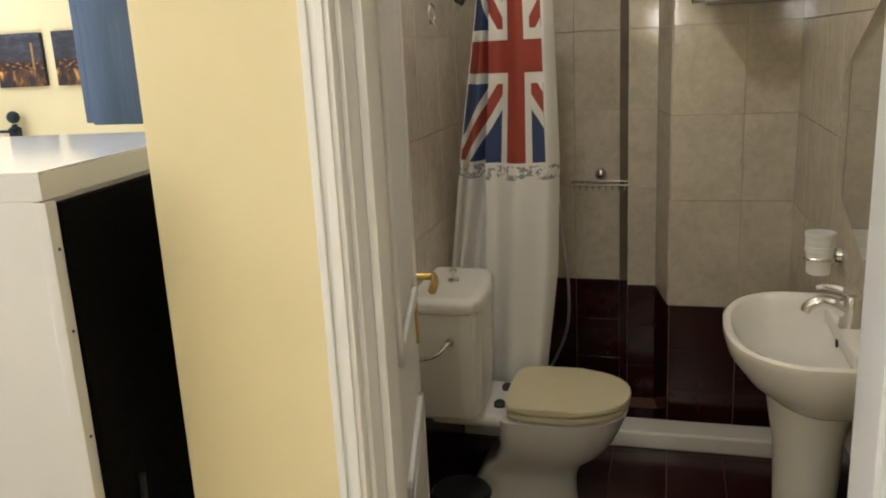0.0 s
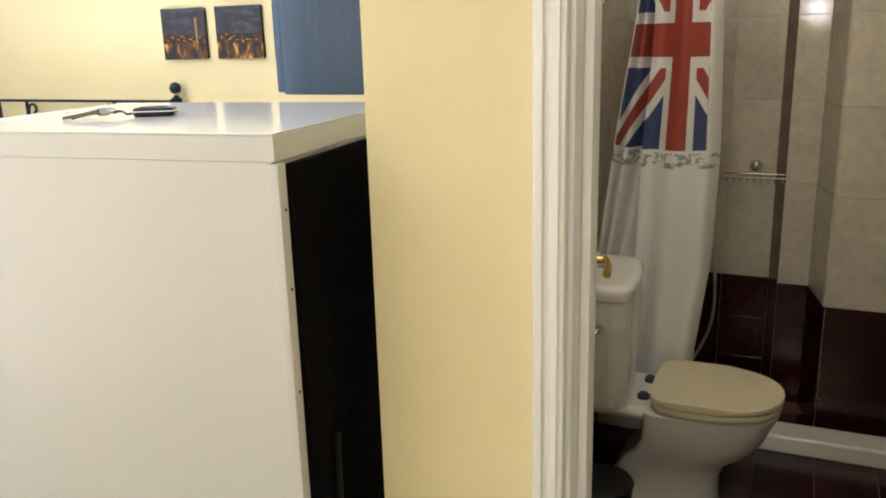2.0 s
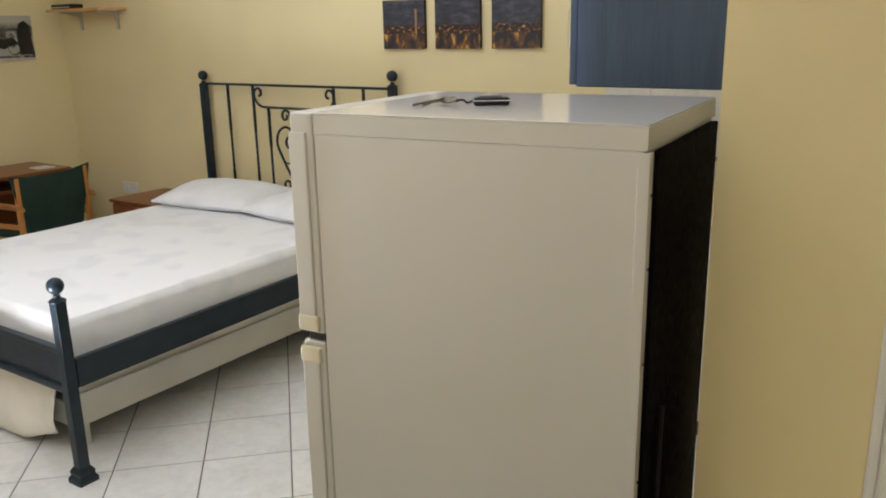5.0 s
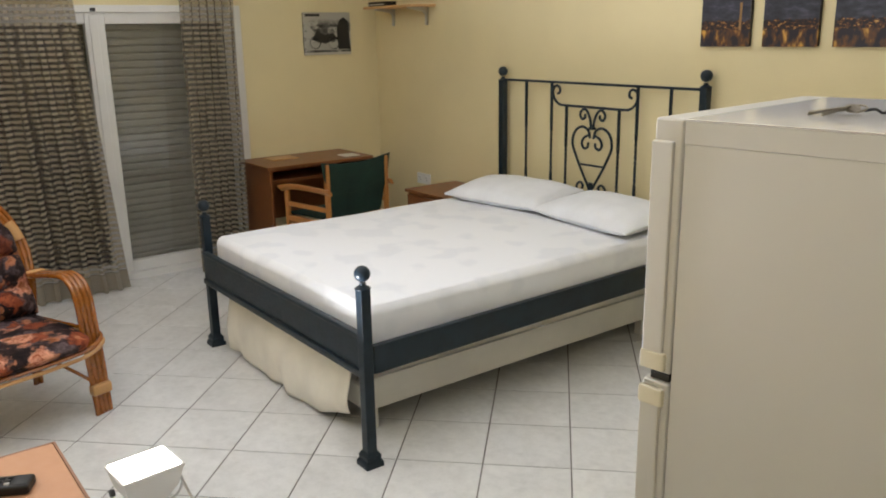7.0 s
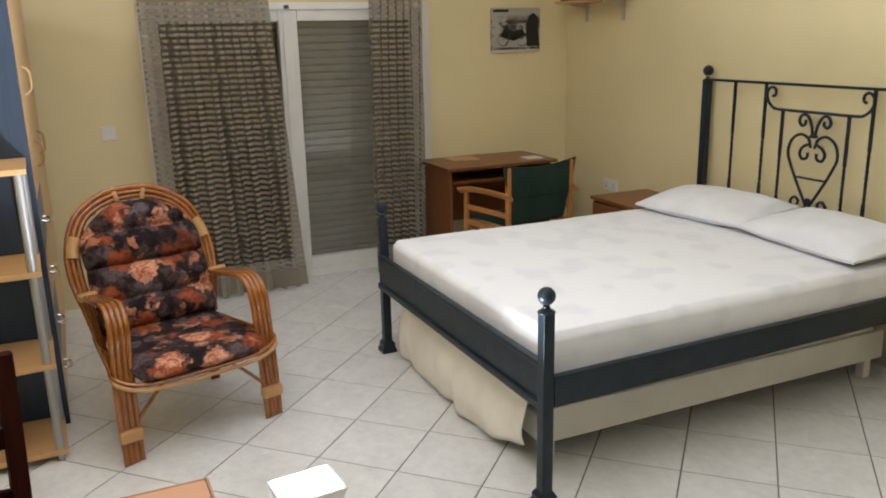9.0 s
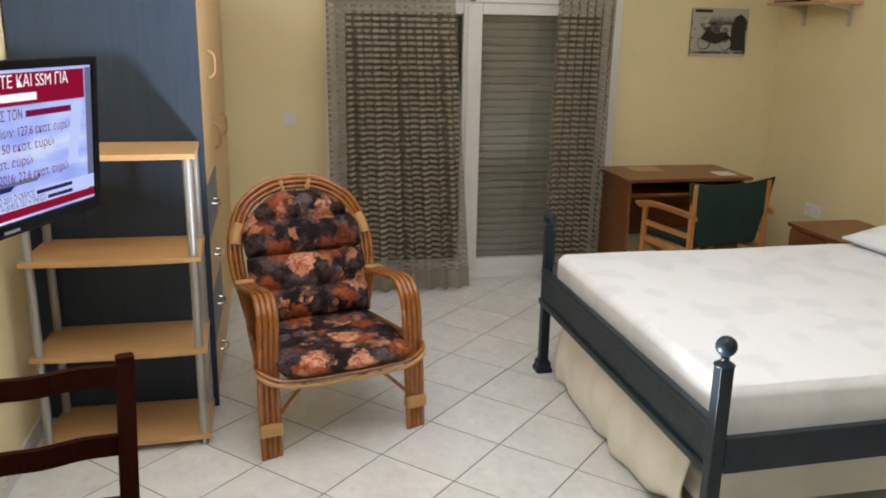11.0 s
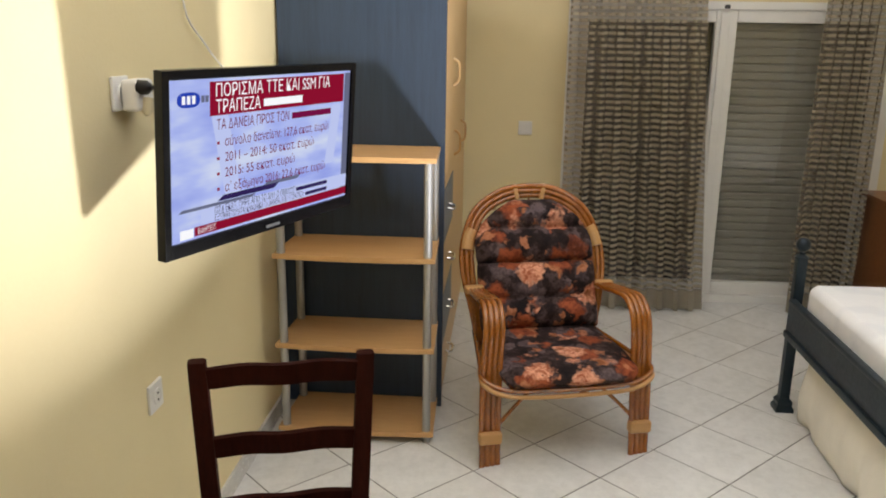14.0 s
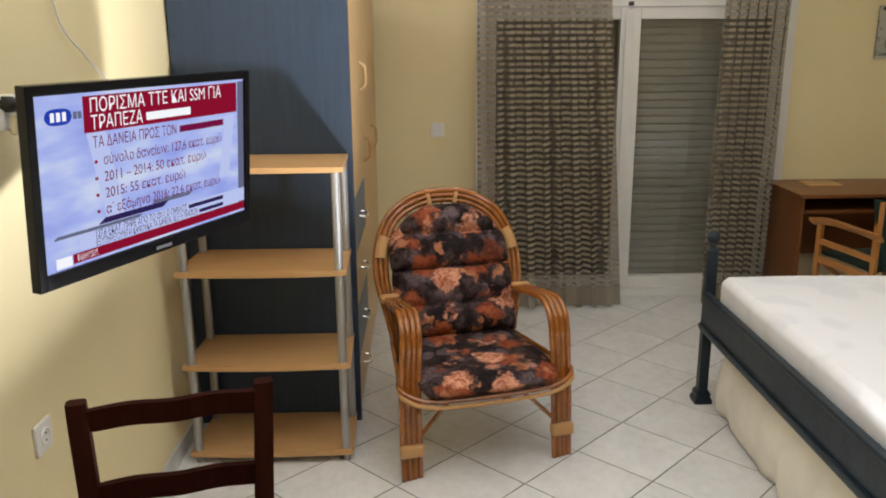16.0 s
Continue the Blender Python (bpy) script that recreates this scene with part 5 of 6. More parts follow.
for y, z in ((-0.17, 0.888), (-0.06, 0.934), (0.06, 0.934), (0.17, 0.888)):
    part("tie", moved(box(-0.016, 0.016, -0.010, 0.010, -0.035, 0.035, 0.006, 2), Matrix.Translation((-0.598, y, z)) @ pose(0, 0, 0, -y * 190, -8, 0)), BINDING, ac)
rimp = curve([(-0.44, -0.26, 0.345), (-0.10, -0.315, 0.345), (0.030, -0.335, 0.335), (0.075, -0.26, 0.305), (0.085, -0.12, 0.295), (0.085, 0.12, 0.295), (0.075, 0.26, 0.305), (0.030, 0.335, 0.335), (-0.10, 0.315, 0.345), (-0.44, 0.26, 0.345)], 6)
part("seat_rim", tube(rimp, 0.0085, 10), BINDING, ac)
part("seat_rim", tube([p + Vector((-0.012, 0, 0.018)) for p in rimp], 0.009, 8), RATTAN, ac)
for i in range(10):
    y = -0.23 + i * 0.046
    part("seat_cane", tube([(0.06, y, 0.318), (-0.44, y * 0.9, 0.330)], 0.006, 6), RATTAN, ac)
for i in range(9):
    y = -0.22 + i * 0.055
    part("back_cane", tube([(-0.43, y, 0.34), (-0.54, y, 0.70), (-0.596, y * 0.95, 0.905 - 2.2 * y * y)], 0.006, 6), RATTAN, ac)


def cushion(rows, width, sag, seed, tops=None):
    """A long cushion of stuffed rolls along a line in the x-z plane, stitched between them."""
    b = bmesh.new()
    n, m = 66, 30
    line = curve([(x, 0, z) for x, z in rows], 14)
    total = len(line) - 1
    grids = []
    for sign in (1, -1):
        g = []
        for i in range(n + 1):
            t = i / n
            f = t * total
            k = min(int(f), total - 1)
            p = line[k].lerp(line[k + 1], f - k)
            d = (line[k + 1] - line[k]).normalized()
            nrm = Vector((d.z, 0, -d.x))
            roll = abs(math.sin(math.pi * t * sag)) ** 0.42
            end = (1 - abs(2 * t - 1) ** 14)
            w = width(t)
            row = []
            for j in range(m + 1):
                v = 2 * j / m - 1
                e = (1 - abs(v) ** 5) ** 0.5 * end ** 0.5
                h = (0.016 + 0.052 * roll) * e if sign > 0 else 0.030 * e
                h += 0.010 * noise.noise(Vector((t * 12, v * 5, seed))) * e * (sign > 0)
                tuft = 0.016 * math.exp(-((abs(v) - 0.38) / 0.10) ** 2) * math.exp(-((t * sag - round(t * sag)) / 0.16) ** 2)
                row.append(b.verts.new(p + nrm * (h - tuft * (sign > 0)) * sign + Vector((0, v * w * (1 - 0.025 * roll * 0 - 0.03 * (1 - roll)), 0))))
            g.append(row)
        grids.append(g)
        for i in range(n):
            for j in range(m):
                b.faces.new((g[i][j], g[i + 1][j], g[i + 1][j + 1], g[i][j + 1]))
    bmesh.ops.remove_doubles(b, verts=b.verts, dist=0.0006)
    return b


part("back_cushion", cushion([(-0.345, 0.40), (-0.395, 0.52), (-0.455, 0.66), (-0.52, 0.79), (-0.555, 0.908)], lambda t: 0.258 * (1 if t < 0.62 else max(0.35, 1 - 1.5 * ((t - 0.62) / 0.38) ** 2 * 0.43)), 4, 3.0), FLORAL, ac, "dark brown floral back cushion in four rolls")
part("seat_cushion", cushion([(-0.41, 0.395), (-0.25, 0.375), (-0.08, 0.375), (0.055, 0.365), (0.085, 0.335)], lambda t: 0.235 + 0.045 * math.sin(math.pi * min(t * 1.05, 1)), 1.9, 9.0), FLORAL, ac, "dark brown floral seat cushion")

# ---- dining table, chair, remote ----
tbm = thing("dining_table", (-1.75, -0.05, 0), "dining table with a terracotta laminate top", "table")
part("top", box(-2.215, -1.32, -0.50, 0.410, 0.748, 0.775, 0.004), TABLE_TOP, tbm)
ed = box(-2.218, -1.317, 0.4105, 0.416, 0.749, 0.774, 0.001)
box(-2.221, -2.2155, -0.503, 0.416, 0.749, 0.774, 0.001, bm=ed)
part("edge_band", ed, TABLE_BAND, tbm)
part("apron", box(-2.13, -1.39, 0.33, 0.35, 0.66, 0.748, 0.002), DARK_WOOD, tbm)
part("apron", box(-2.13, -2.11, -0.43, 0.33, 0.66, 0.748, 0.002), DARK_WOOD, tbm)
for x in (-2.12, -1.40):
    for y in (-0.42, 0.34):
        part("leg", box(x - 0.027, x + 0.027, y - 0.027, y + 0.027, 0, 0.748, 0.004), DARK_WOOD, tbm)
rm = thing("tv_remote", (0, 0, 0), "black remote control lying on the dining table", "remote control", m=pose(-2.085, 0.265, 0.775, 0, 0, 62))
part("case", box(-0.085, 0.085, -0.024, 0.024, 0, 0.020, 0.006, 3), BLACK, rm)
for i in range(9):
    for j in range(3):
        part("button", box(-0.072 + i * 0.014, -0.063 + i * 0.014, -0.016 + j * 0.012, -0.009 + j * 0.012, 0.0195, 0.0225, 0.001), ALU if (i * 3 + j) % 8 == 0 else RUBBER, rm)
part("end_plate", box(0.055, 0.08, -0.018, 0.018, 0.0198, 0.0215, 0.001), RUBBER, rm)

lc = thing("dining_chair", (0, 0, 0), "dark mahogany ladder-back dining chair with worn edges", "chair", m=pose(-2.526, -0.079, 0, 0, 0, 15.0))
# own axes: x forward (towards the table), y to the left
for s in (-1, 1):
    pts = curve([(0.03, s * 0.132, 0.0), (0.045, s * 0.136, 0.42), (0.010, s * 0.151, 0.70), (-0.048, s * 0.168, 0.948)], 7)
    po = bmesh.new()
    rings = [[po.verts.new(p + Vector((dx * 0.015, dy * 0.0175, 0))) for dx, dy in ((-1, -1), (1, -1), (1, 1), (-1, 1))] for p in pts]
    for q, r in zip(rings, rings[1:]):
        for k in range(4):
            po.faces.new((q[k], q[(k + 1) % 4], r[(k + 1) % 4], r[k]))
    po.faces.new(rings[0][::-1])
    po.faces.new(rings[-1])
    bmesh.ops.bevel(po, geom=[e for e in po.edges if abs(e.verts[0].co.z - e.verts[1].co.z) > 0.01], offset=0.004, segments=2, affect="EDGES")
    part("back_post", po, DARK_WOOD, lc)
    part("front_leg", box(0.37, 0.405, s * 0.185 - 0.018, s * 0.185 + 0.018, 0, 0.44, 0.004), DARK_WOOD, lc)
    part("side_rail", box(0.05, 0.38, s * 0.170 - 0.010, s * 0.170 + 0.010, 0.36, 0.42, 0.003), DARK_WOOD, lc)
    part("stretcher", box(0.05, 0.38, s * 0.170 - 0.008, s * 0.170 + 0.008, 0.16, 0.185, 0.003), DARK_WOOD, lc)
for zc, lean in ((0.915, -0.038), (0.778, -0.008), (0.65, 0.014), (0.54, 0.030)):
    hw = 0.138 + (zc - 0.54) * 0.045
    up = [(-hw + 2 * hw * i / 18, zc + 0.022 + 0.0022 * math.cos(2 * math.pi * i / 18 * 2.0 + math.pi) + 0.001 * math.sin(math.pi * i / 18)) for i in range(19)]
    dn = [(-hw + 2 * hw * i / 18, zc - 0.020 - 0.0022 * math.cos(2 * math.pi * i / 18 * 2.0)) for i in range(18, -1, -1)]
    part("ladder_slat", prism(up + dn, lean - 0.008, lean + 0.008, "x", 0.002), DARK_WOOD, lc)
part("seat", box(0.02, 0.42, -0.205, 0.205, 0.43, 0.462, 0.010, 3), DARK_WOOD, lc)

# ---- halogen floodlight on the floor ----
fx, fy, _ = FLOOD
fl = thing("floodlight", (0, 0, 0), "small halogen floodlight on a wire stand, switched on", "lamp", m=pose(fx, fy, 0, 0, 0, 96))
FT = Matrix.Translation((0, 0, 0.165)) @ Vector((0, 0, 1)).rotation_difference(pose(0, 0, 0, 0, 0, -96).to_3x3() @ AIM).to_matrix().to_4x4()
hs = bmesh.new()
rows = [(0.055, 0.035, -0.07), (0.085, 0.060, -0.02), (0.100, 0.075, 0.045), (0.104, 0.079, 0.05), (0.104, 0.079, 0.058)]
rings = [[hs.verts.new((sx * a, sy * b, z)) for sx, sy in ((-1, -1), (1, -1), (1, 1), (-1, 1))] for a, b, z in rows]
for q, r in zip(rings, rings[1:]):
    for k in range(4):
        hs.faces.new((q[k], q[(k + 1) % 4], r[(k + 1) % 4], r[k]))
hs.faces.new(rings[0][::-1])
hs.faces.new(rings[-1])
part("housing", moved(hs, FT), WHITE_PAINT, fl, "white metal housing")
part("lens", moved(box(-0.094, 0.094, -0.069, 0.069, 0.058, 0.062), FT), glow("halogen_glow", (1.0, 0.94, 0.84), 25.0), fl, "glowing glass", False)
for s in (-1, 1):
    part("stand", tube(curve([(s * 0.112, 0.0, 0.16), (s * 0.125, 0.01, 0.10), (s * 0.13, 0.10, 0.006), (s * 0.05, 0.115, 0.006)], 5), 0.005, 8), ALU, fl)
    part("stand", tube(curve([(s * 0.112, 0.0, 0.16), (s * 0.125, -0.01, 0.10), (s * 0.13, -0.10, 0.006), (s * 0.05, -0.115, 0.006)], 5), 0.005, 8), ALU, fl)
    part("knob", moved(lathe([(0.012, 0), (0.012, 0.014)], (0, 0, 0), 12), Matrix.Translation((s * 0.107, 0, 0.165)) @ pose(0, 0, 0, 0, 90 * s, 0)), RUBBER, fl)
part("cross_bar", tube([(-0.05, 0.115, 0.006), (0.05, 0.115, 0.006)], 0.005, 8), ALU, fl)
part("cross_bar", tube([(-0.05, -0.115, 0.006), (0.05, -0.115, 0.006)], 0.005, 8), ALU, fl)

wl = thing("wall_lamp", (GLOBE[0], S, GLOBE[2]), "round white globe wall lamp in the hall, lit", "lamp")
part("base", moved(lathe([(0.05, 0), (0.05, 0.02), (0.03, 0.045)], (0, 0, 0), 20), Matrix.Translation((GLOBE[0], S, GLOBE[2])) @ pose(0, 0, 0, -90, 0, 0)), PVC, wl)
gb = part("globe", ball((GLOBE[0], GLOBE[1], GLOBE[2]), 0.07, None, 20), glow("globe_glow", (1.0, 0.88, 0.70), 12.0), wl, "glowing glass globe")
gb.visible_shadow = False

# ---- bathroom ----
to = thing("toilet", (-0.35, 2.90, 0.046), "white ceramic toilet with a cream plastic lid, closed", "toilet")
TC = 2.90


def cistern_ring(z, grow, dome=0.0):
    """Outline of the tank: flat at the wall, rounded towards the room."""
    o = [(-0.690, 2.660 - grow), (-0.520 + grow * 0.5, 2.655 - grow), (-0.478 + grow, 2.670 - grow * 0.6), (-0.462 + grow, 2.715), (-0.466 + grow, 2.880), (-0.486 + grow, 3.010), (-0.530, 3.055 + grow), (-0.690, 3.060 + grow)]
    return [(x, y, z) for x, y in o]


def stack(rings):
    b = bmesh.new()
    vs = [[b.verts.new(p) for p in ring] for ring in rings]
    n = len(vs[0])
    for q, w in zip(vs, vs[1:]):
        for k in range(n):
            b.faces.new((q[k], q[(k + 1) % n], w[(k + 1) % n], w[k]))
    b.faces.new(vs[0][::-1])
    b.faces.new(vs[-1])
    return b


tank = stack([cistern_ring(z, g) for z, g in ((0.428, -0.022), (0.445, -0.012), (0.60, -0.005), (0.787, 0.0))])
bmesh.ops.bevel(tank, geom=[e for e in tank.edges if abs(e.verts[0].co.z - e.verts[1].co.z) > 0.01], offset=0.012, segments=3, affect="EDGES")
part("cistern", tank, CERAMIC, to)
part("cistern_lid", stack([cistern_ring(z, g) for z, g in ((0.790, 0.001), (0.815, 0.002), (0.826, -0.004), (0.833, -0.016), (0.836, -0.034))]), CERAMIC, to)
part("flush_knob", lathe([(0.020, 0), (0.019, 0.006), (0.006, 0.010), (0.006, 0.028), (0.013, 0.032), (0.011, 0.040)], (-0.590, 2.87, 0.835), 14), CHROME, to)


def oval(x0, x1, half, n=30, blunt=0.0):
    """Outline of a toilet seat: blunt at the hinge, round at the tip."""
    pts = []
    for k in range(n):
        a = 2 * math.pi * k / n
        c, s = math.cos(a), math.sin(a)
        x = (x0 + x1) / 2 + (x1 - x0) / 2 * (c if c > 0 else -(abs(c) ** 0.22))
        pts.append((x, TC + half * (abs(s) ** (0.9 if c > 0 else 0.40)) * (1 if s >= 0 else -1)))
    return pts


bw = bmesh.new()
prof = [(-0.55, -0.19, 0.100, 0.046), (-0.55, -0.195, 0.095, 0.10), (-0.53, -0.195, 0.088, 0.15), (-0.50, -0.175, 0.095, 0.20), (-0.46, -0.115, 0.130, 0.245), (-0.44, -0.070, 0.155, 0.30), (-0.44, -0.042, 0.170, 0.36), (-0.44, -0.024, 0.175, 0.405), (-0.43, -0.04, 0.158, 0.414)]
rings = [[bw.verts.new((x, y, z)) for x, y in [(px, TC + (py - TC)) for px, py in oval(a, b, h)]] for a, b, h, z in prof]
for q, r in zip(rings, rings[1:]):
    for k in range(30):
        bw.faces.new((q[k], q[(k + 1) % 30], r[(k + 1) % 30], r[k]))
bw.faces.new(rings[0][::-1])
bw.faces.new(rings[-1])
part("bowl", bw, CERAMIC, to)
part("deck", box(-0.66, -0.36, TC - 0.15, TC + 0.15, 0.37, 0.416, 0.02, 3), CERAMIC, to)
part("seat", prism(oval(-0.41, -0.02, 0.178), 0.418, 0.438, "z", 0.006), SEAT_PLASTIC, to, "cream plastic seat")
part("lid", prism(oval(-0.415, -0.015, 0.180), 0.442, 0.464, "z", 0.007), SEAT_PLASTIC, to, "cream plastic lid")
for y in (TC - 0.07, TC + 0.07):
    part("hinge", lathe([(0.02, 0), (0.02, 0.012), (0.012, 0.02)], (-0.440, y, 0.416), 14), RUBBER, to)
hdl = thing("inlet_pipe", (-0.56, 2.62, 0.69), "bent chrome water pipe running into the toilet's cistern", "pipe")
part("pipe", tube(curve([(BX + 0.012, 2.58, 0.660), (-0.65, 2.585, 0.662), (-0.585, 2.60, 0.676), (-0.555, 2.625, 0.700), (-0.548, 2.652, 0.706)], 6), 0.007, 10), CHROME, hdl)
part("nut", moved(lathe([(0.015, 0), (0.015, 0.014)], (0, 0, 0), 6), Matrix.Translation((-0.548, 2.650, 0.706)) @ pose(0, 0, 0, 90, 0, 0)), CHROME, hdl)
bn = thing("waste_bin", (-0.50, 2.50, 0.046), "small dark waste bin beside the toilet", "bin")
part("bin", lathe([(0.075, 0), (0.09, 0.22), (0.093, 0.225), (0.085, 0.235)], (-0.50, 2.52, 0.046)), BLACK, bn)

bs = thing("washbasin", (0.42, 2.35, 0.046), "white ceramic washbasin on a pedestal", "washbasin")
BC = (0.395, 2.345)


def basin_ring(k, sx, sy, shift=0.0):
    pts = []
    for i in range(36):
        a = 2 * math.pi * i / 36
        c, s = math.cos(a), math.sin(a)
        x = BC[0] + shift + (0.172 * sx * (c ** 0.35 if c > 0 else c * 1.0))
        if c < 0:
            x = BC[0] + shift + 0.172 * sx * c
        pts.append((min(x, BE - 0.009), BC[1] + 0.272 * sy * (abs(s) ** 0.80) * (1 if s >= 0 else -1), k))
    return pts


bb = bmesh.new()
rows = [(0.715, 0.40, 0.36, 0.05), (0.745, 0.58, 0.56, 0.04), (0.800, 0.82, 0.82, 0.02), (0.855, 0.96, 0.96, 0.004), (0.890, 1.0, 1.0, 0), (0.905, 0.995, 0.995, 0), (0.911, 0.96, 0.97, 0), (0.906, 0.90, 0.92, 0.002), (0.880, 0.84, 0.86, 0.006), (0.820, 0.70, 0.74, 0.012), (0.785, 0.45, 0.5, 0.02), (0.775, 0.12, 0.12, 0.02)]
rings = [[bb.verts.new(p) for p in basin_ring(*r)] for r in rows]
for q, r in zip(rings, rings[1:]):
    for k in range(36):
        bb.faces.new((q[k], q[(k + 1) % 36], r[(k + 1) % 36], r[k]))
bb.faces.new(rings[0][::-1])
bb.faces.new(rings[-1])
part("basin", bb, CERAMIC, bs)
part("tap_ledge", box(0.478, BE - 0.002, BC[1] - 0.19, BC[1] + 0.19, 0.86, 0.914, 0.014, 3), CERAMIC, bs)
part("pedestal", lathe([(0.115, 0), (0.105, 0.03), (0.085, 0.18), (0.075, 0.35), (0.085, 0.56), (0.11, 0.70)], (0.43, BC[1] + 0.02, 0.046), 24, sx=0.95), CERAMIC, bs)
tp = thing("mixer_tap", (0.505, BC[1], 0.912), "chrome single-lever mixer tap on the washbasin", "tap")
part("body", lathe([(0.028, 0), (0.026, 0.008), (0.023, 0.045), (0.025, 0.062), (0.019, 0.074), (0.006, 0.078)], (0.503, BC[1], 0.912), 20), CHROME, tp)
part("spout", tube(curve([(0.500, BC[1], 0.938), (0.470, BC[1], 0.962), (0.438, BC[1], 0.970), (0.412, BC[1], 0.958), (0.404, BC[1], 0.944)], 6), 0.017, 12, r_end=0.012), CHROME, tp)
part("lever", tube(curve([(0.505, BC[1], 0.986), (0.480, BC[1], 1.000), (0.446, BC[1], 1.006), (0.425, BC[1], 1.003)], 5), 0.011, 10, r_end=0.006, flat=0.6), CHROME, tp)
part("overflow_hole", moved(lathe([(0.010, 0), (0.010, 0.003)], (0, 0, 0), 12), Matrix.Translation((0.478, BC[1], 0.868)) @ pose(0, 0, 0, 0, -90, 0)), RUBBER, bs)
MIRROR, mt_, mp_ = nodes_of("mirror_silver")
mp_.inputs["Base Color"].default_value, mp_.inputs["Metallic"].default_value, mp_.inputs["Roughness"].default_value = (0.75, 0.77, 0.76, 1), 1.0, 0.015
mi = thing("mirror", (BE, 2.4, 1.05), "frameless wall mirror with a zigzag cut edge", "mirror")
part("glass", prism([(1.95, 1.00), (2.26, 1.045), (2.64, 1.16), (2.655, 1.175), (2.715, 1.455), (2.700, 1.480), (2.36, 1.64), (2.10, 1.80), (1.95, 1.80)][::-1], BE - 0.016, BE - 0.010, "x"), MIRROR, mi, smooth=False)
cu = thing("cup_holder", (0.50, 2.62, 1.02), "white ribbed plastic cup in a chrome wall ring", "cup holder")
part("wall_mount", moved(lathe([(0.022, 0), (0.020, 0.012), (0.008, 0.02)], (0, 0, 0), 16), Matrix.Translation((BE - 0.008, 2.63, 1.01)) @ pose(0, 0, 0, 0, -90, 0)), CHROME, cu)
part("ring", tube([(0.470 + 0.036 * math.cos(a), 2.60 + 0.036 * math.sin(a), 1.01) for a in np.linspace(0, 6.283, 22)[:-1]], 0.004, 8, True), CHROME, cu)
part("arm", tube([(BE - 0.012, 2.63, 1.01), (0.502, 2.61, 1.01)], 0.005, 8), CHROME, cu)
part("cup", lathe([(0.026, 0.966), (0.028, 0.97), (0.033, 1.025), (0.036, 1.027), (0.036, 1.04), (0.034, 1.042), (0.036, 1.05), (0.036, 1.065), (0.038, 1.067), (0.038, 1.076), (0.033, 1.076), (0.030, 0.97)], (0.470, 2.60, 0), 22), PVC, cu)
so = thing("soap_rack", (-0.19, BN, 1.0), "chrome wire soap rack on the tiled wall", "soap rack")
part("mount", ball((-0.19, BN - 0.03, 1.035), 0.026), CHROME, so)
part("rim", tube([(-0.31, BN - 0.02, 1.0), (-0.07, BN - 0.02, 1.0), (-0.07, BN - 0.12, 1.0), (-0.31, BN - 0.12, 1.0)], 0.004, 8, True), CHROME, so)
for i in range(9):
    x = -0.295 + i * 0.026
    part("wire", tube(curve([(x, BN - 0.02, 1.0), (x, BN - 0.04, 0.975), (x, BN - 0.10, 0.975), (x, BN - 0.12, 1.0)], 3), 0.002, 6), CHROME, so)
cbn = thing("bathroom_shelf", (0.40, 3.4, 1.66), "white bathroom shelf high on the wall", "shelf")
part("board", box(0.20, BE - 0.012, 3.20, 3.55, 1.685, 1.72, 0.006), WHITE_PAINT, cbn)
part("peg", tube([(0.27, 3.545, 1.70), (0.16, 3.46, 1.70)], 0.010, 8), CHROME, cbn)
solo("shower_kerb", box(BX + 0.01, BE - 0.011, 3.315, 3.445, 0.046, 0.118, 0.012, 3), CERAMIC, "white ceramic kerb of the shower floor", "kerb")
hose = thing("shower_hose", (-0.34, 3.6, 0.05), "thin pale shower hose hanging in a loop", "hose")
part("hose", tube(curve([(-0.42, BN - 0.02, 1.15), (-0.36, 3.75, 0.95), (-0.325, 3.62, 0.79), (-0.303, 3.60, 0.62), (-0.305, 3.60, 0.45), (-0.345, 3.60, 0.32), (-0.40, 3.60, 0.24), (-0.50, 3.66, 0.30)], 7), 0.0065, 10), ALU, hose)
part("wall_outlet", ball((-0.42, BN - 0.02, 1.15), 0.02), CHROME, hose)
# no lamp is known here; this globe is added to brighten the bathroom
bl = thing("bath_fill_globe", (BATH[0], BATH[1], H), "small white globe, unseen, added to brighten the bathroom", "lamp")
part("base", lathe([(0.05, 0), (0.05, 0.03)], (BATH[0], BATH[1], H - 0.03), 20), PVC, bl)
gl = part("globe", ball(BATH, 0.066, None, 20), glow("bath_fill_glow", (1.0, 0.92, 0.80), 9.0), bl)
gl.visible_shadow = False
shd = thing("wall_shower", (-0.60, 2.95, 1.72), "small dark chrome shower arm on the wall", "shower")
part("arm", tube([(BX + 0.01, 2.75, 1.75), (-0.55, 2.75, 1.745), (-0.51, 2.74, 1.73)], 0.009, 8), CHROME, shd)
part("head", moved(lathe([(0.010, 0), (0.022, 0.02), (0.026, 0.04)], (0, 0, 0), 16), Matrix.Translation((-0.52, 2.74, 1.735)) @ pose(0, 0, 0, 0, 110, 0)), RUBBER, shd)
part("ring", tube([(-0.585, 2.75 + 0.03 * math.cos(a), 1.68 + 0.03 * math.sin(a)) for a in np.linspace(0, 6.283, 18)[:-1]], 0.004, 6, True), CHROME, shd)


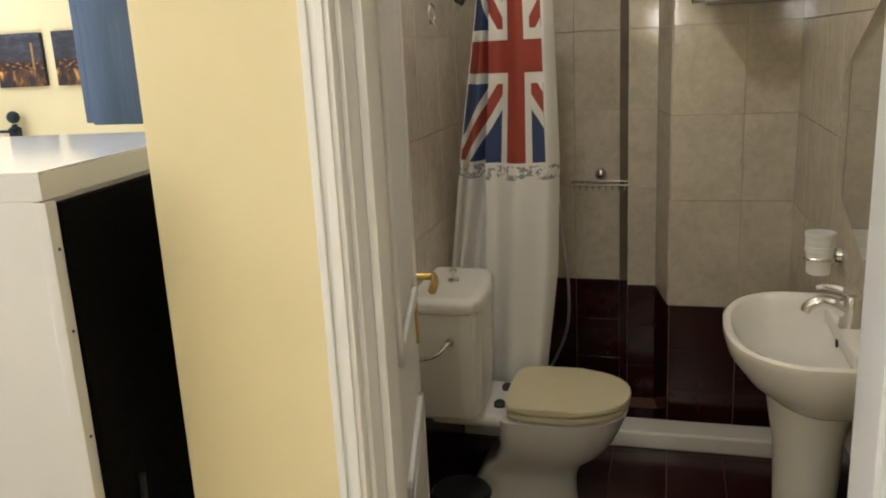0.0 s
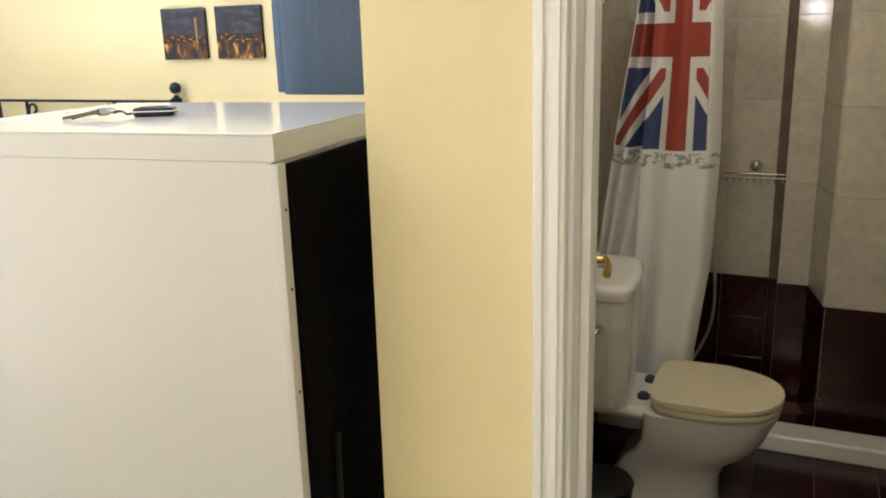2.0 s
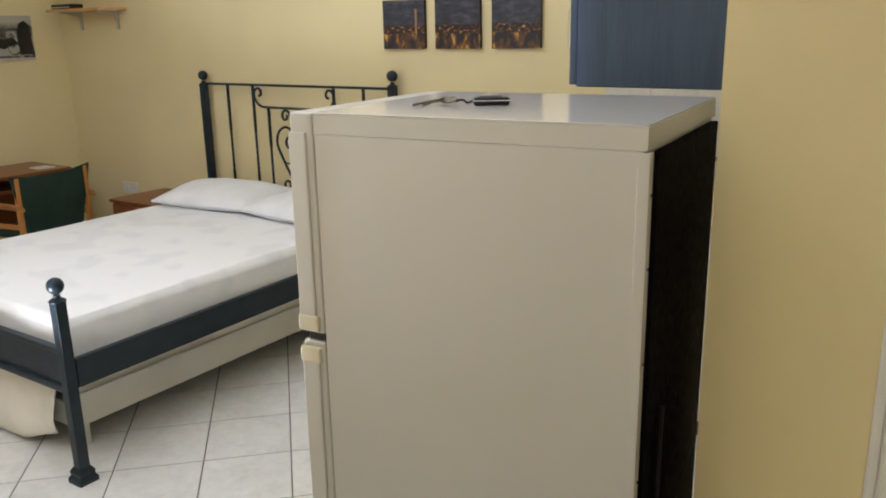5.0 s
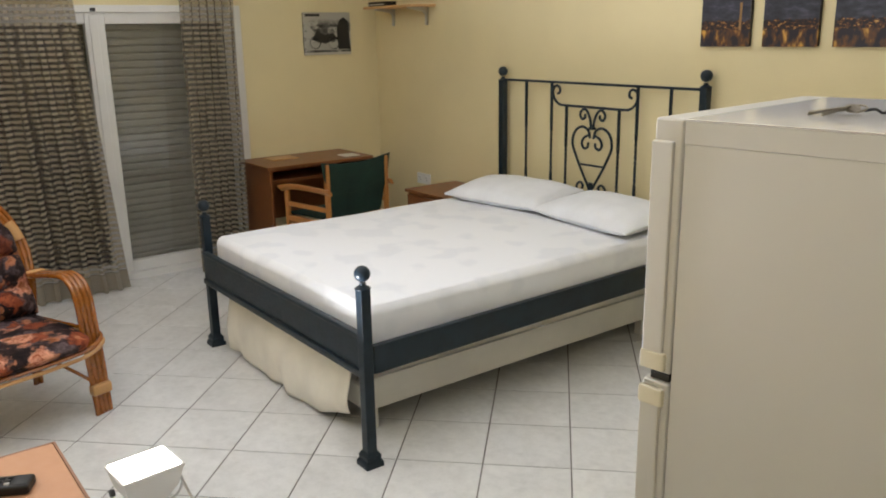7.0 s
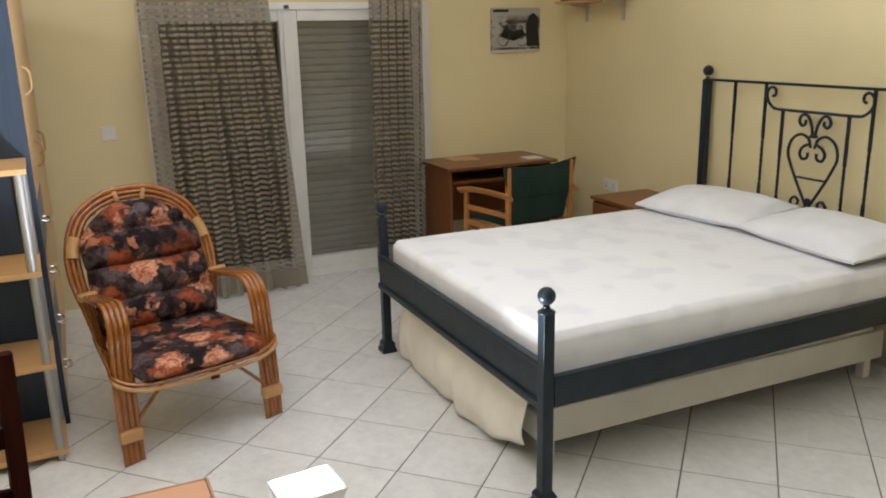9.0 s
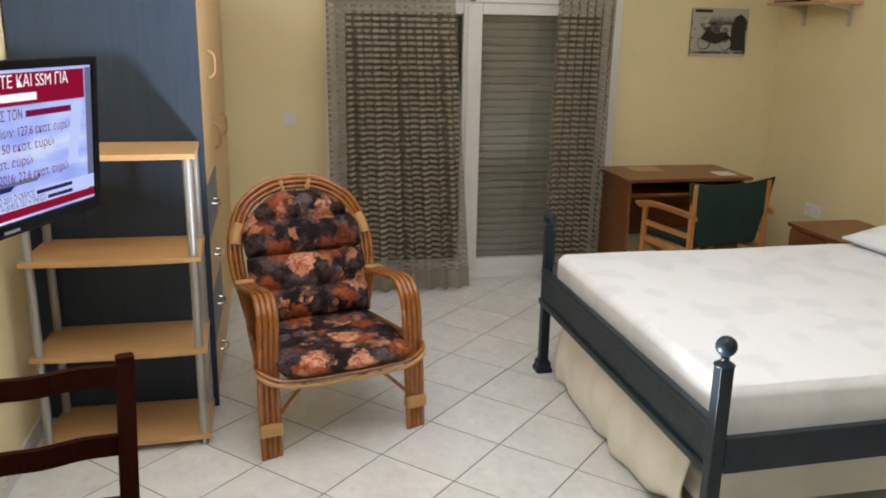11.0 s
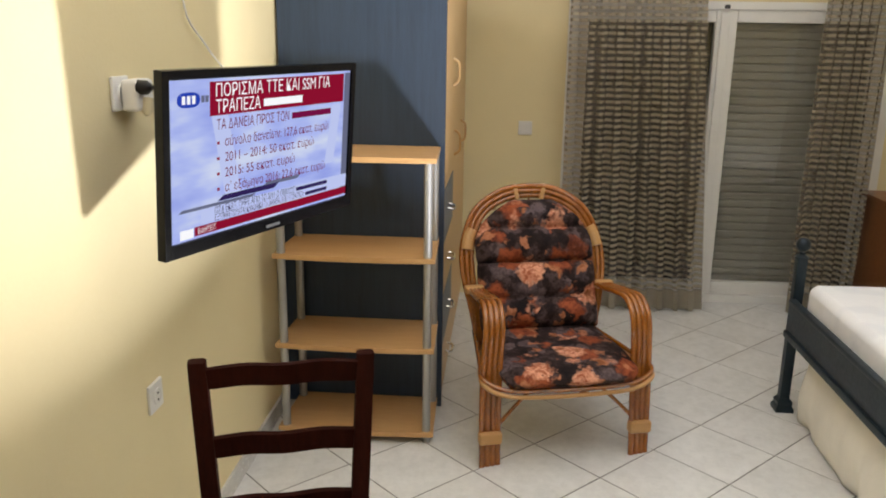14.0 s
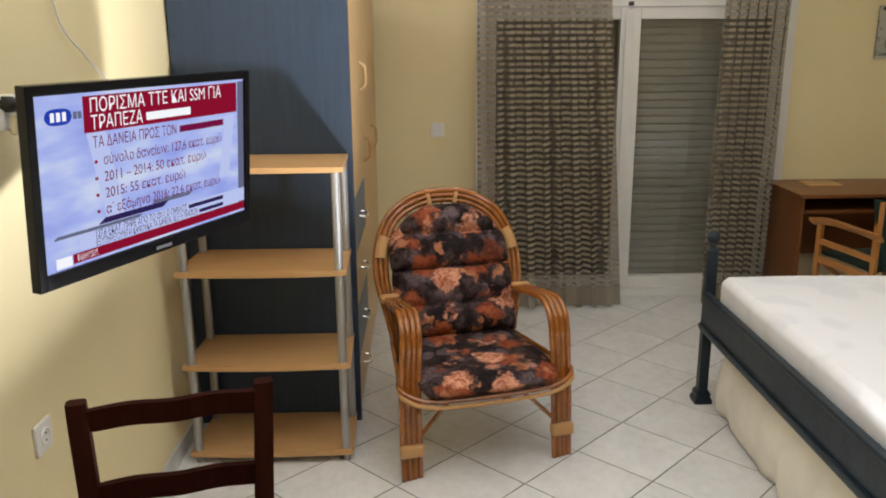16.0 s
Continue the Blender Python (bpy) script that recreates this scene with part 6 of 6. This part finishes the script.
def flag_cloth():
    """White curtain cloth with a red, white and blue crossed flag in its upper part, dark print along its lower edge."""
    m, t, p = nodes_of("flag_curtain")
    co = t.nodes.new("ShaderNodeTexCoord")
    sp = t.nodes.new("ShaderNodeSeparateXYZ")
    t.links.new(co.outputs["UV"], sp.inputs[0])

    def mth(op, a, b=None):
        n = t.nodes.new("ShaderNodeMath")
        n.operation = op
        for s, v in zip(n.inputs, (a, b)):
            if v is None:
                continue
            if hasattr(v, "links"):
                t.links.new(v, s)
            else:
                s.default_value = v
        return n.outputs[0]
    u, v = sp.outputs[0], sp.outputs[1]          # u and v from -1 to 1 over the flag
    au, av = mth("ABSOLUTE", u), mth("ABSOLUTE", v)
    dg = mth("ABSOLUTE", mth("SUBTRACT", au, av))
    blue, white, red = (0.035, 0.055, 0.14), (0.72, 0.70, 0.64), (0.30, 0.045, 0.025)
    col = mixc(t, mth("LESS_THAN", dg, 0.24), blue, white)
    col = mixc(t, mth("LESS_THAN", dg, 0.10), col, red)
    col = mixc(t, mth("LESS_THAN", mth("MINIMUM", au, av), 0.25), col, white)
    col = mixc(t, mth("LESS_THAN", mth("MINIMUM", au, av), 0.15), col, red)
    inside = mth("LESS_THAN", au, 1.0)
    lower = mth("GREATER_THAN", v, -1.0)
    col = mixc(t, mth("MULTIPLY", inside, lower), (0.78, 0.76, 0.71), col)
    dirt = noise_of(t, 40, 5, 0.7)
    band = mth("MULTIPLY", mth("LESS_THAN", mth("ABSOLUTE", mth("ADD", v, 1.10)), 0.07), mth("GREATER_THAN", dirt, 0.52))
    col = mixc(t, mth("MULTIPLY", band, 0.7), col, (0.10, 0.10, 0.11))
    t.links.new(col, p.inputs["Base Color"])
    p.inputs["Roughness"].default_value = 0.55
    return m


FLAG = flag_cloth()
sc = thing("shower_curtain", (-0.43, 3.12, 0.2), "white shower curtain with a red, white and blue flag print", "shower curtain")
b = bmesh.new()
uv = b.loops.layers.uv.new("UVMap")
nu, nv = 110, 44
CY = 3.13


def edge_at(z, stops):
    """Piecewise straight edge: stops are (height, x), falling."""
    for (za, xa), (zb, xb) in zip(stops, stops[1:]):
        if z >= zb:
            return xa + (xb - xa) * (za - z) / (za - zb)
    return stops[-1][1]


LEFT_EDGE = [(1.95, -0.535), (1.73, -0.556), (1.20, -0.634), (0.77, -0.688), (0.2, -0.690)]
FOLD_L = [(1.95, -0.475), (1.50, -0.492), (1.20, -0.520), (0.80, -0.592), (0.2, -0.610)]
FOLD_R = [(1.95, -0.485), (1.50, -0.500), (1.20, -0.522), (0.80, -0.534), (0.2, -0.536)]
RIGHT_EDGE = [(1.95, -0.305), (1.73, -0.292), (1.18, -0.275), (0.80, -0.286), (0.46, -0.325), (0.2, -0.345)]
g, us = [], []
for j in range(nv + 1):
    v = j / nv
    z = 1.95 - 1.72 * v
    xl, xa, xb, xr = (edge_at(z, e) for e in (LEFT_EDGE, FOLD_L, FOLD_R, RIGHT_EDGE))
    row, urow = [], []
    for i in range(nu + 1):
        u = i / nu
        wob = 0.012 * noise.noise(Vector((u * 7, v * 4, 7)))
        if u < 0.42:                                   # rear panel
            k = u / 0.42
            x = xl + (xa - xl) * k
            y = CY + 0.045 + 0.030 * math.sin(k * 7.5 + 1.0) + wob
            q = -1.02 + 0.62 * k
        elif u < 0.50:                                 # the tuck between the panels
            k = (u - 0.42) / 0.08
            x = xa + (xb - xa) * k + 0.02 * math.sin(math.pi * k)
            y = CY + 0.06 + 0.05 * math.sin(math.pi * k) - 0.085 * k + wob
            q = -0.40 - 0.10 * k
        else:                                          # front panel with a turned edge
            k = (u - 0.50) / 0.50
            x = xb + (xr - xb) * k
            y = CY - 0.025 + 0.020 * math.sin(k * 8.2 + 0.4 + 0.5 * v) + 0.07 * max(0, (k - 0.84) / 0.16) ** 2 + wob
            q = -0.50 + 1.12 * k if k < 0.84 else 1.02 + k
        row.append(b.verts.new((max(x, BX + 0.02), y, z)))
        urow.append(q)
    g.append(row)
    us = urow
for j in range(nv):
    for i in range(nu):
        f = b.faces.new((g[j][i], g[j + 1][i], g[j + 1][i + 1], g[j][i + 1]))
        for l, (a, c) in zip(f.loops, ((i, j), (i, j + 1), (i + 1, j + 1), (i + 1, j))):
            zz = 1.95 - 1.72 * c / nv
            l[uv].uv = (us[a], (zz - 1.545) / 0.355)
part("cloth", b, FLAG, sc)
part("rod", tube([(BX + 0.01, CY, 1.97), (BE - 0.012, CY, 1.97)], 0.011, 10), CHROME, sc)
for i in range(8):
    x = -0.62 + i * 0.035
    part("ring", tube([(x, CY + 0.018 * math.cos(a), 1.97 + 0.018 * math.sin(a)) for a in np.linspace(0, 6.283, 12)[:-1]], 0.002, 6, True), PVC, sc)

# ---- tiles ----


def clip(poly, axis, value, keep_less):
    out = []
    for a, b_ in zip(poly, poly[1:] + poly[:1]):
        ia, ib = (a[axis] <= value) == keep_less, (b_[axis] <= value) == keep_less
        if ia:
            out.append(a)
        if ia != ib:
            t = (value - a[axis]) / (b_[axis] - a[axis])
            out.append(tuple(a[k] + t * (b_[k] - a[k]) for k in (0, 1)))
    return out


def piece_mesh(outline, lo, hi, soft, name, mat):
    """A tile: its outline raised from lo to hi with a small chamfer."""
    cx, cy = sum(p[0] for p in outline) / len(outline), sum(p[1] for p in outline) / len(outline)
    ins = []
    for x, y in outline:
        d = math.hypot(x - cx, y - cy) or 1
        ins.append((x - (x - cx) / d * soft, y - (y - cy) / d * soft))
    n = len(outline)
    vs = [(x, y, lo) for x, y in outline] + [(x, y, hi - soft * 0.5) for x, y in outline] + [(x, y, hi) for x, y in ins]
    fs = [tuple(range(2 * n, 3 * n))] + [(k * n + i, k * n + (i + 1) % n, (k + 1) * n + (i + 1) % n, (k + 1) * n + i) for k in (0, 1) for i in range(n)]
    me = bpy.data.meshes.new(name)
    me.from_pydata(vs, [], fs)
    me.materials.append(mat)
    return me


D = 0.3333 / math.sqrt(2)                 # half a tile's diagonal
gap = 0.0036
whole = piece_mesh([(D - gap, 0), (0, D - gap), (-D + gap, 0), (0, -D + gap)], -0.006, 0.0, 0.0015, "floor_tile", FLOOR_TILE)
PX, PY = -3.803, 1.212
for i in range(-14, 32):
    for j in range(-14, 14):
        if (i + j) % 2 == 0:
            continue
        cx, cy = PX + i * D, PY + j * D
        if cx < W - D or cx > KX + 0.1 + D or cy < S - D or cy > N + D or (cx > -0.66 and cy > 1.2):
            continue
        poly = [(cx + D - gap, cy), (cx, cy + D - gap), (cx - D + gap, cy), (cx, cy - D + gap)]
        full = cx - D > W and cx + D < KX and cy - D > S and cy + D < N
        if full:
            ob = new("floor_tile", whole)
            ob.location = (cx, cy, 0)
        else:
            for ax, val, less in ((0, W + 0.001, False), (0, KX - 0.001, True), (1, S + 0.001, False), (1, N - 0.001, True)):
                poly = clip(poly, ax, val, less) if len(poly) > 2 else []
            if len(poly) < 3:
                continue
            loc = [(x - cx, y - cy) for x, y in poly]
            ob = new("floor_tile", piece_mesh(loc, -0.006, 0.0, 0.0012, "floor_tile", FLOOR_TILE))
            ob.location = (cx, cy, 0)
        ob.parent = floor


def wall_tiles(parent, m, width, rows, tw, start=0.0, name="wall_tile"):
    """Tiles over a wall; m has x along the wall and y out of it. rows: (z0, z1, material)."""
    for r, (z0, z1, mat) in enumerate(rows):
        x = -start
        while x < width - 0.004:
            a, c = max(x, 0) + 0.001, min(x + tw, width) - 0.001
            if c - a > 0.012:
                me = piece_mesh([(a, z0 + 0.001), (c, z0 + 0.001), (c, z1 - 0.001), (a, z1 - 0.001)], 0.0, 0.007, 0.0012, name, mat)
                ob = new(name, me)
                ob.matrix_world = m @ pose(0, 0, 0, 90, 0, 0) @ Matrix.Diagonal((1, 1, 1, 1))
                ob.parent = parent
                ob.matrix_parent_inverse = parent.matrix_world.inverted()
            x += tw


DKT = 0.563
ROWS_B = [(0.046, 0.20, DARK_TILE), (0.20, 0.38, DARK_TILE), (0.38, DKT, DARK_TILE), (DKT, 0.98, BATH_TILE), (0.98, 1.30, BATH_TILE), (1.30, 1.62, BATH_TILE), (1.62, 1.94, BATH_TILE), (1.94, 2.26, BATH_TILE)]


def ob_named(n):
    return bpy.data.objects[n]


wall_tiles(wb, pose(BX + 0.01, BN, 0), 0.588, ROWS_B, 0.40, 0.0)
wall_tiles(ob_named("pillar_1"), pose(-0.075, 3.795, 0), 0.120, ROWS_B, 0.25)
wall_tiles(ob_named("pillar_2"), pose(0.098, 3.53, 0), BE - 0.098, ROWS_B, 0.25, 0.0)
wall_tiles(ob_named("pillar_2"), pose(0.045, 3.795, 0, 0, 0, -78.7), 0.27, ROWS_B, 0.25, 0.0)
wall_tiles(ob_named("wall_bath_east"), pose(BE, 3.53, 0, 0, 0, -90), 1.9, ROWS_B, 0.25, 0.0)
wall_tiles(ob_named("wall_bath_west_lining"), pose(BX + 0.008, 2.43, 0, 0, 0, 90), 1.45, ROWS_B, 0.25, 0.0)
fb_ = ob_named("floor_bathroom")
for i in range(7):
    for j in range(11):
        a, c = BX + 0.01 + i * 0.2 + 0.0015, min(BX + 0.01 + (i + 1) * 0.2, BE) - 0.0015
        y0 = 1.48 + j * 0.2
        if c - a > 0.02 and y0 < 3.6:
            ob = new("bath_floor_tile", piece_mesh([(a, y0 + 0.0015), (c, y0 + 0.0015), (c, y0 + 0.1985), (a, y0 + 0.1985)], 0.040, 0.050, 0.0012, "bath_floor_tile", DARK_TILE))
            ob.parent = fb_
wall_tiles(ob_named("wall_north"), pose(-1.75, N, 0), 0.96, [(0.895 + k * 0.108, 1.003 + k * 0.108, KITCHEN_TILE) for k in range(6)], 0.108, 0.0, "kitchen_tile")
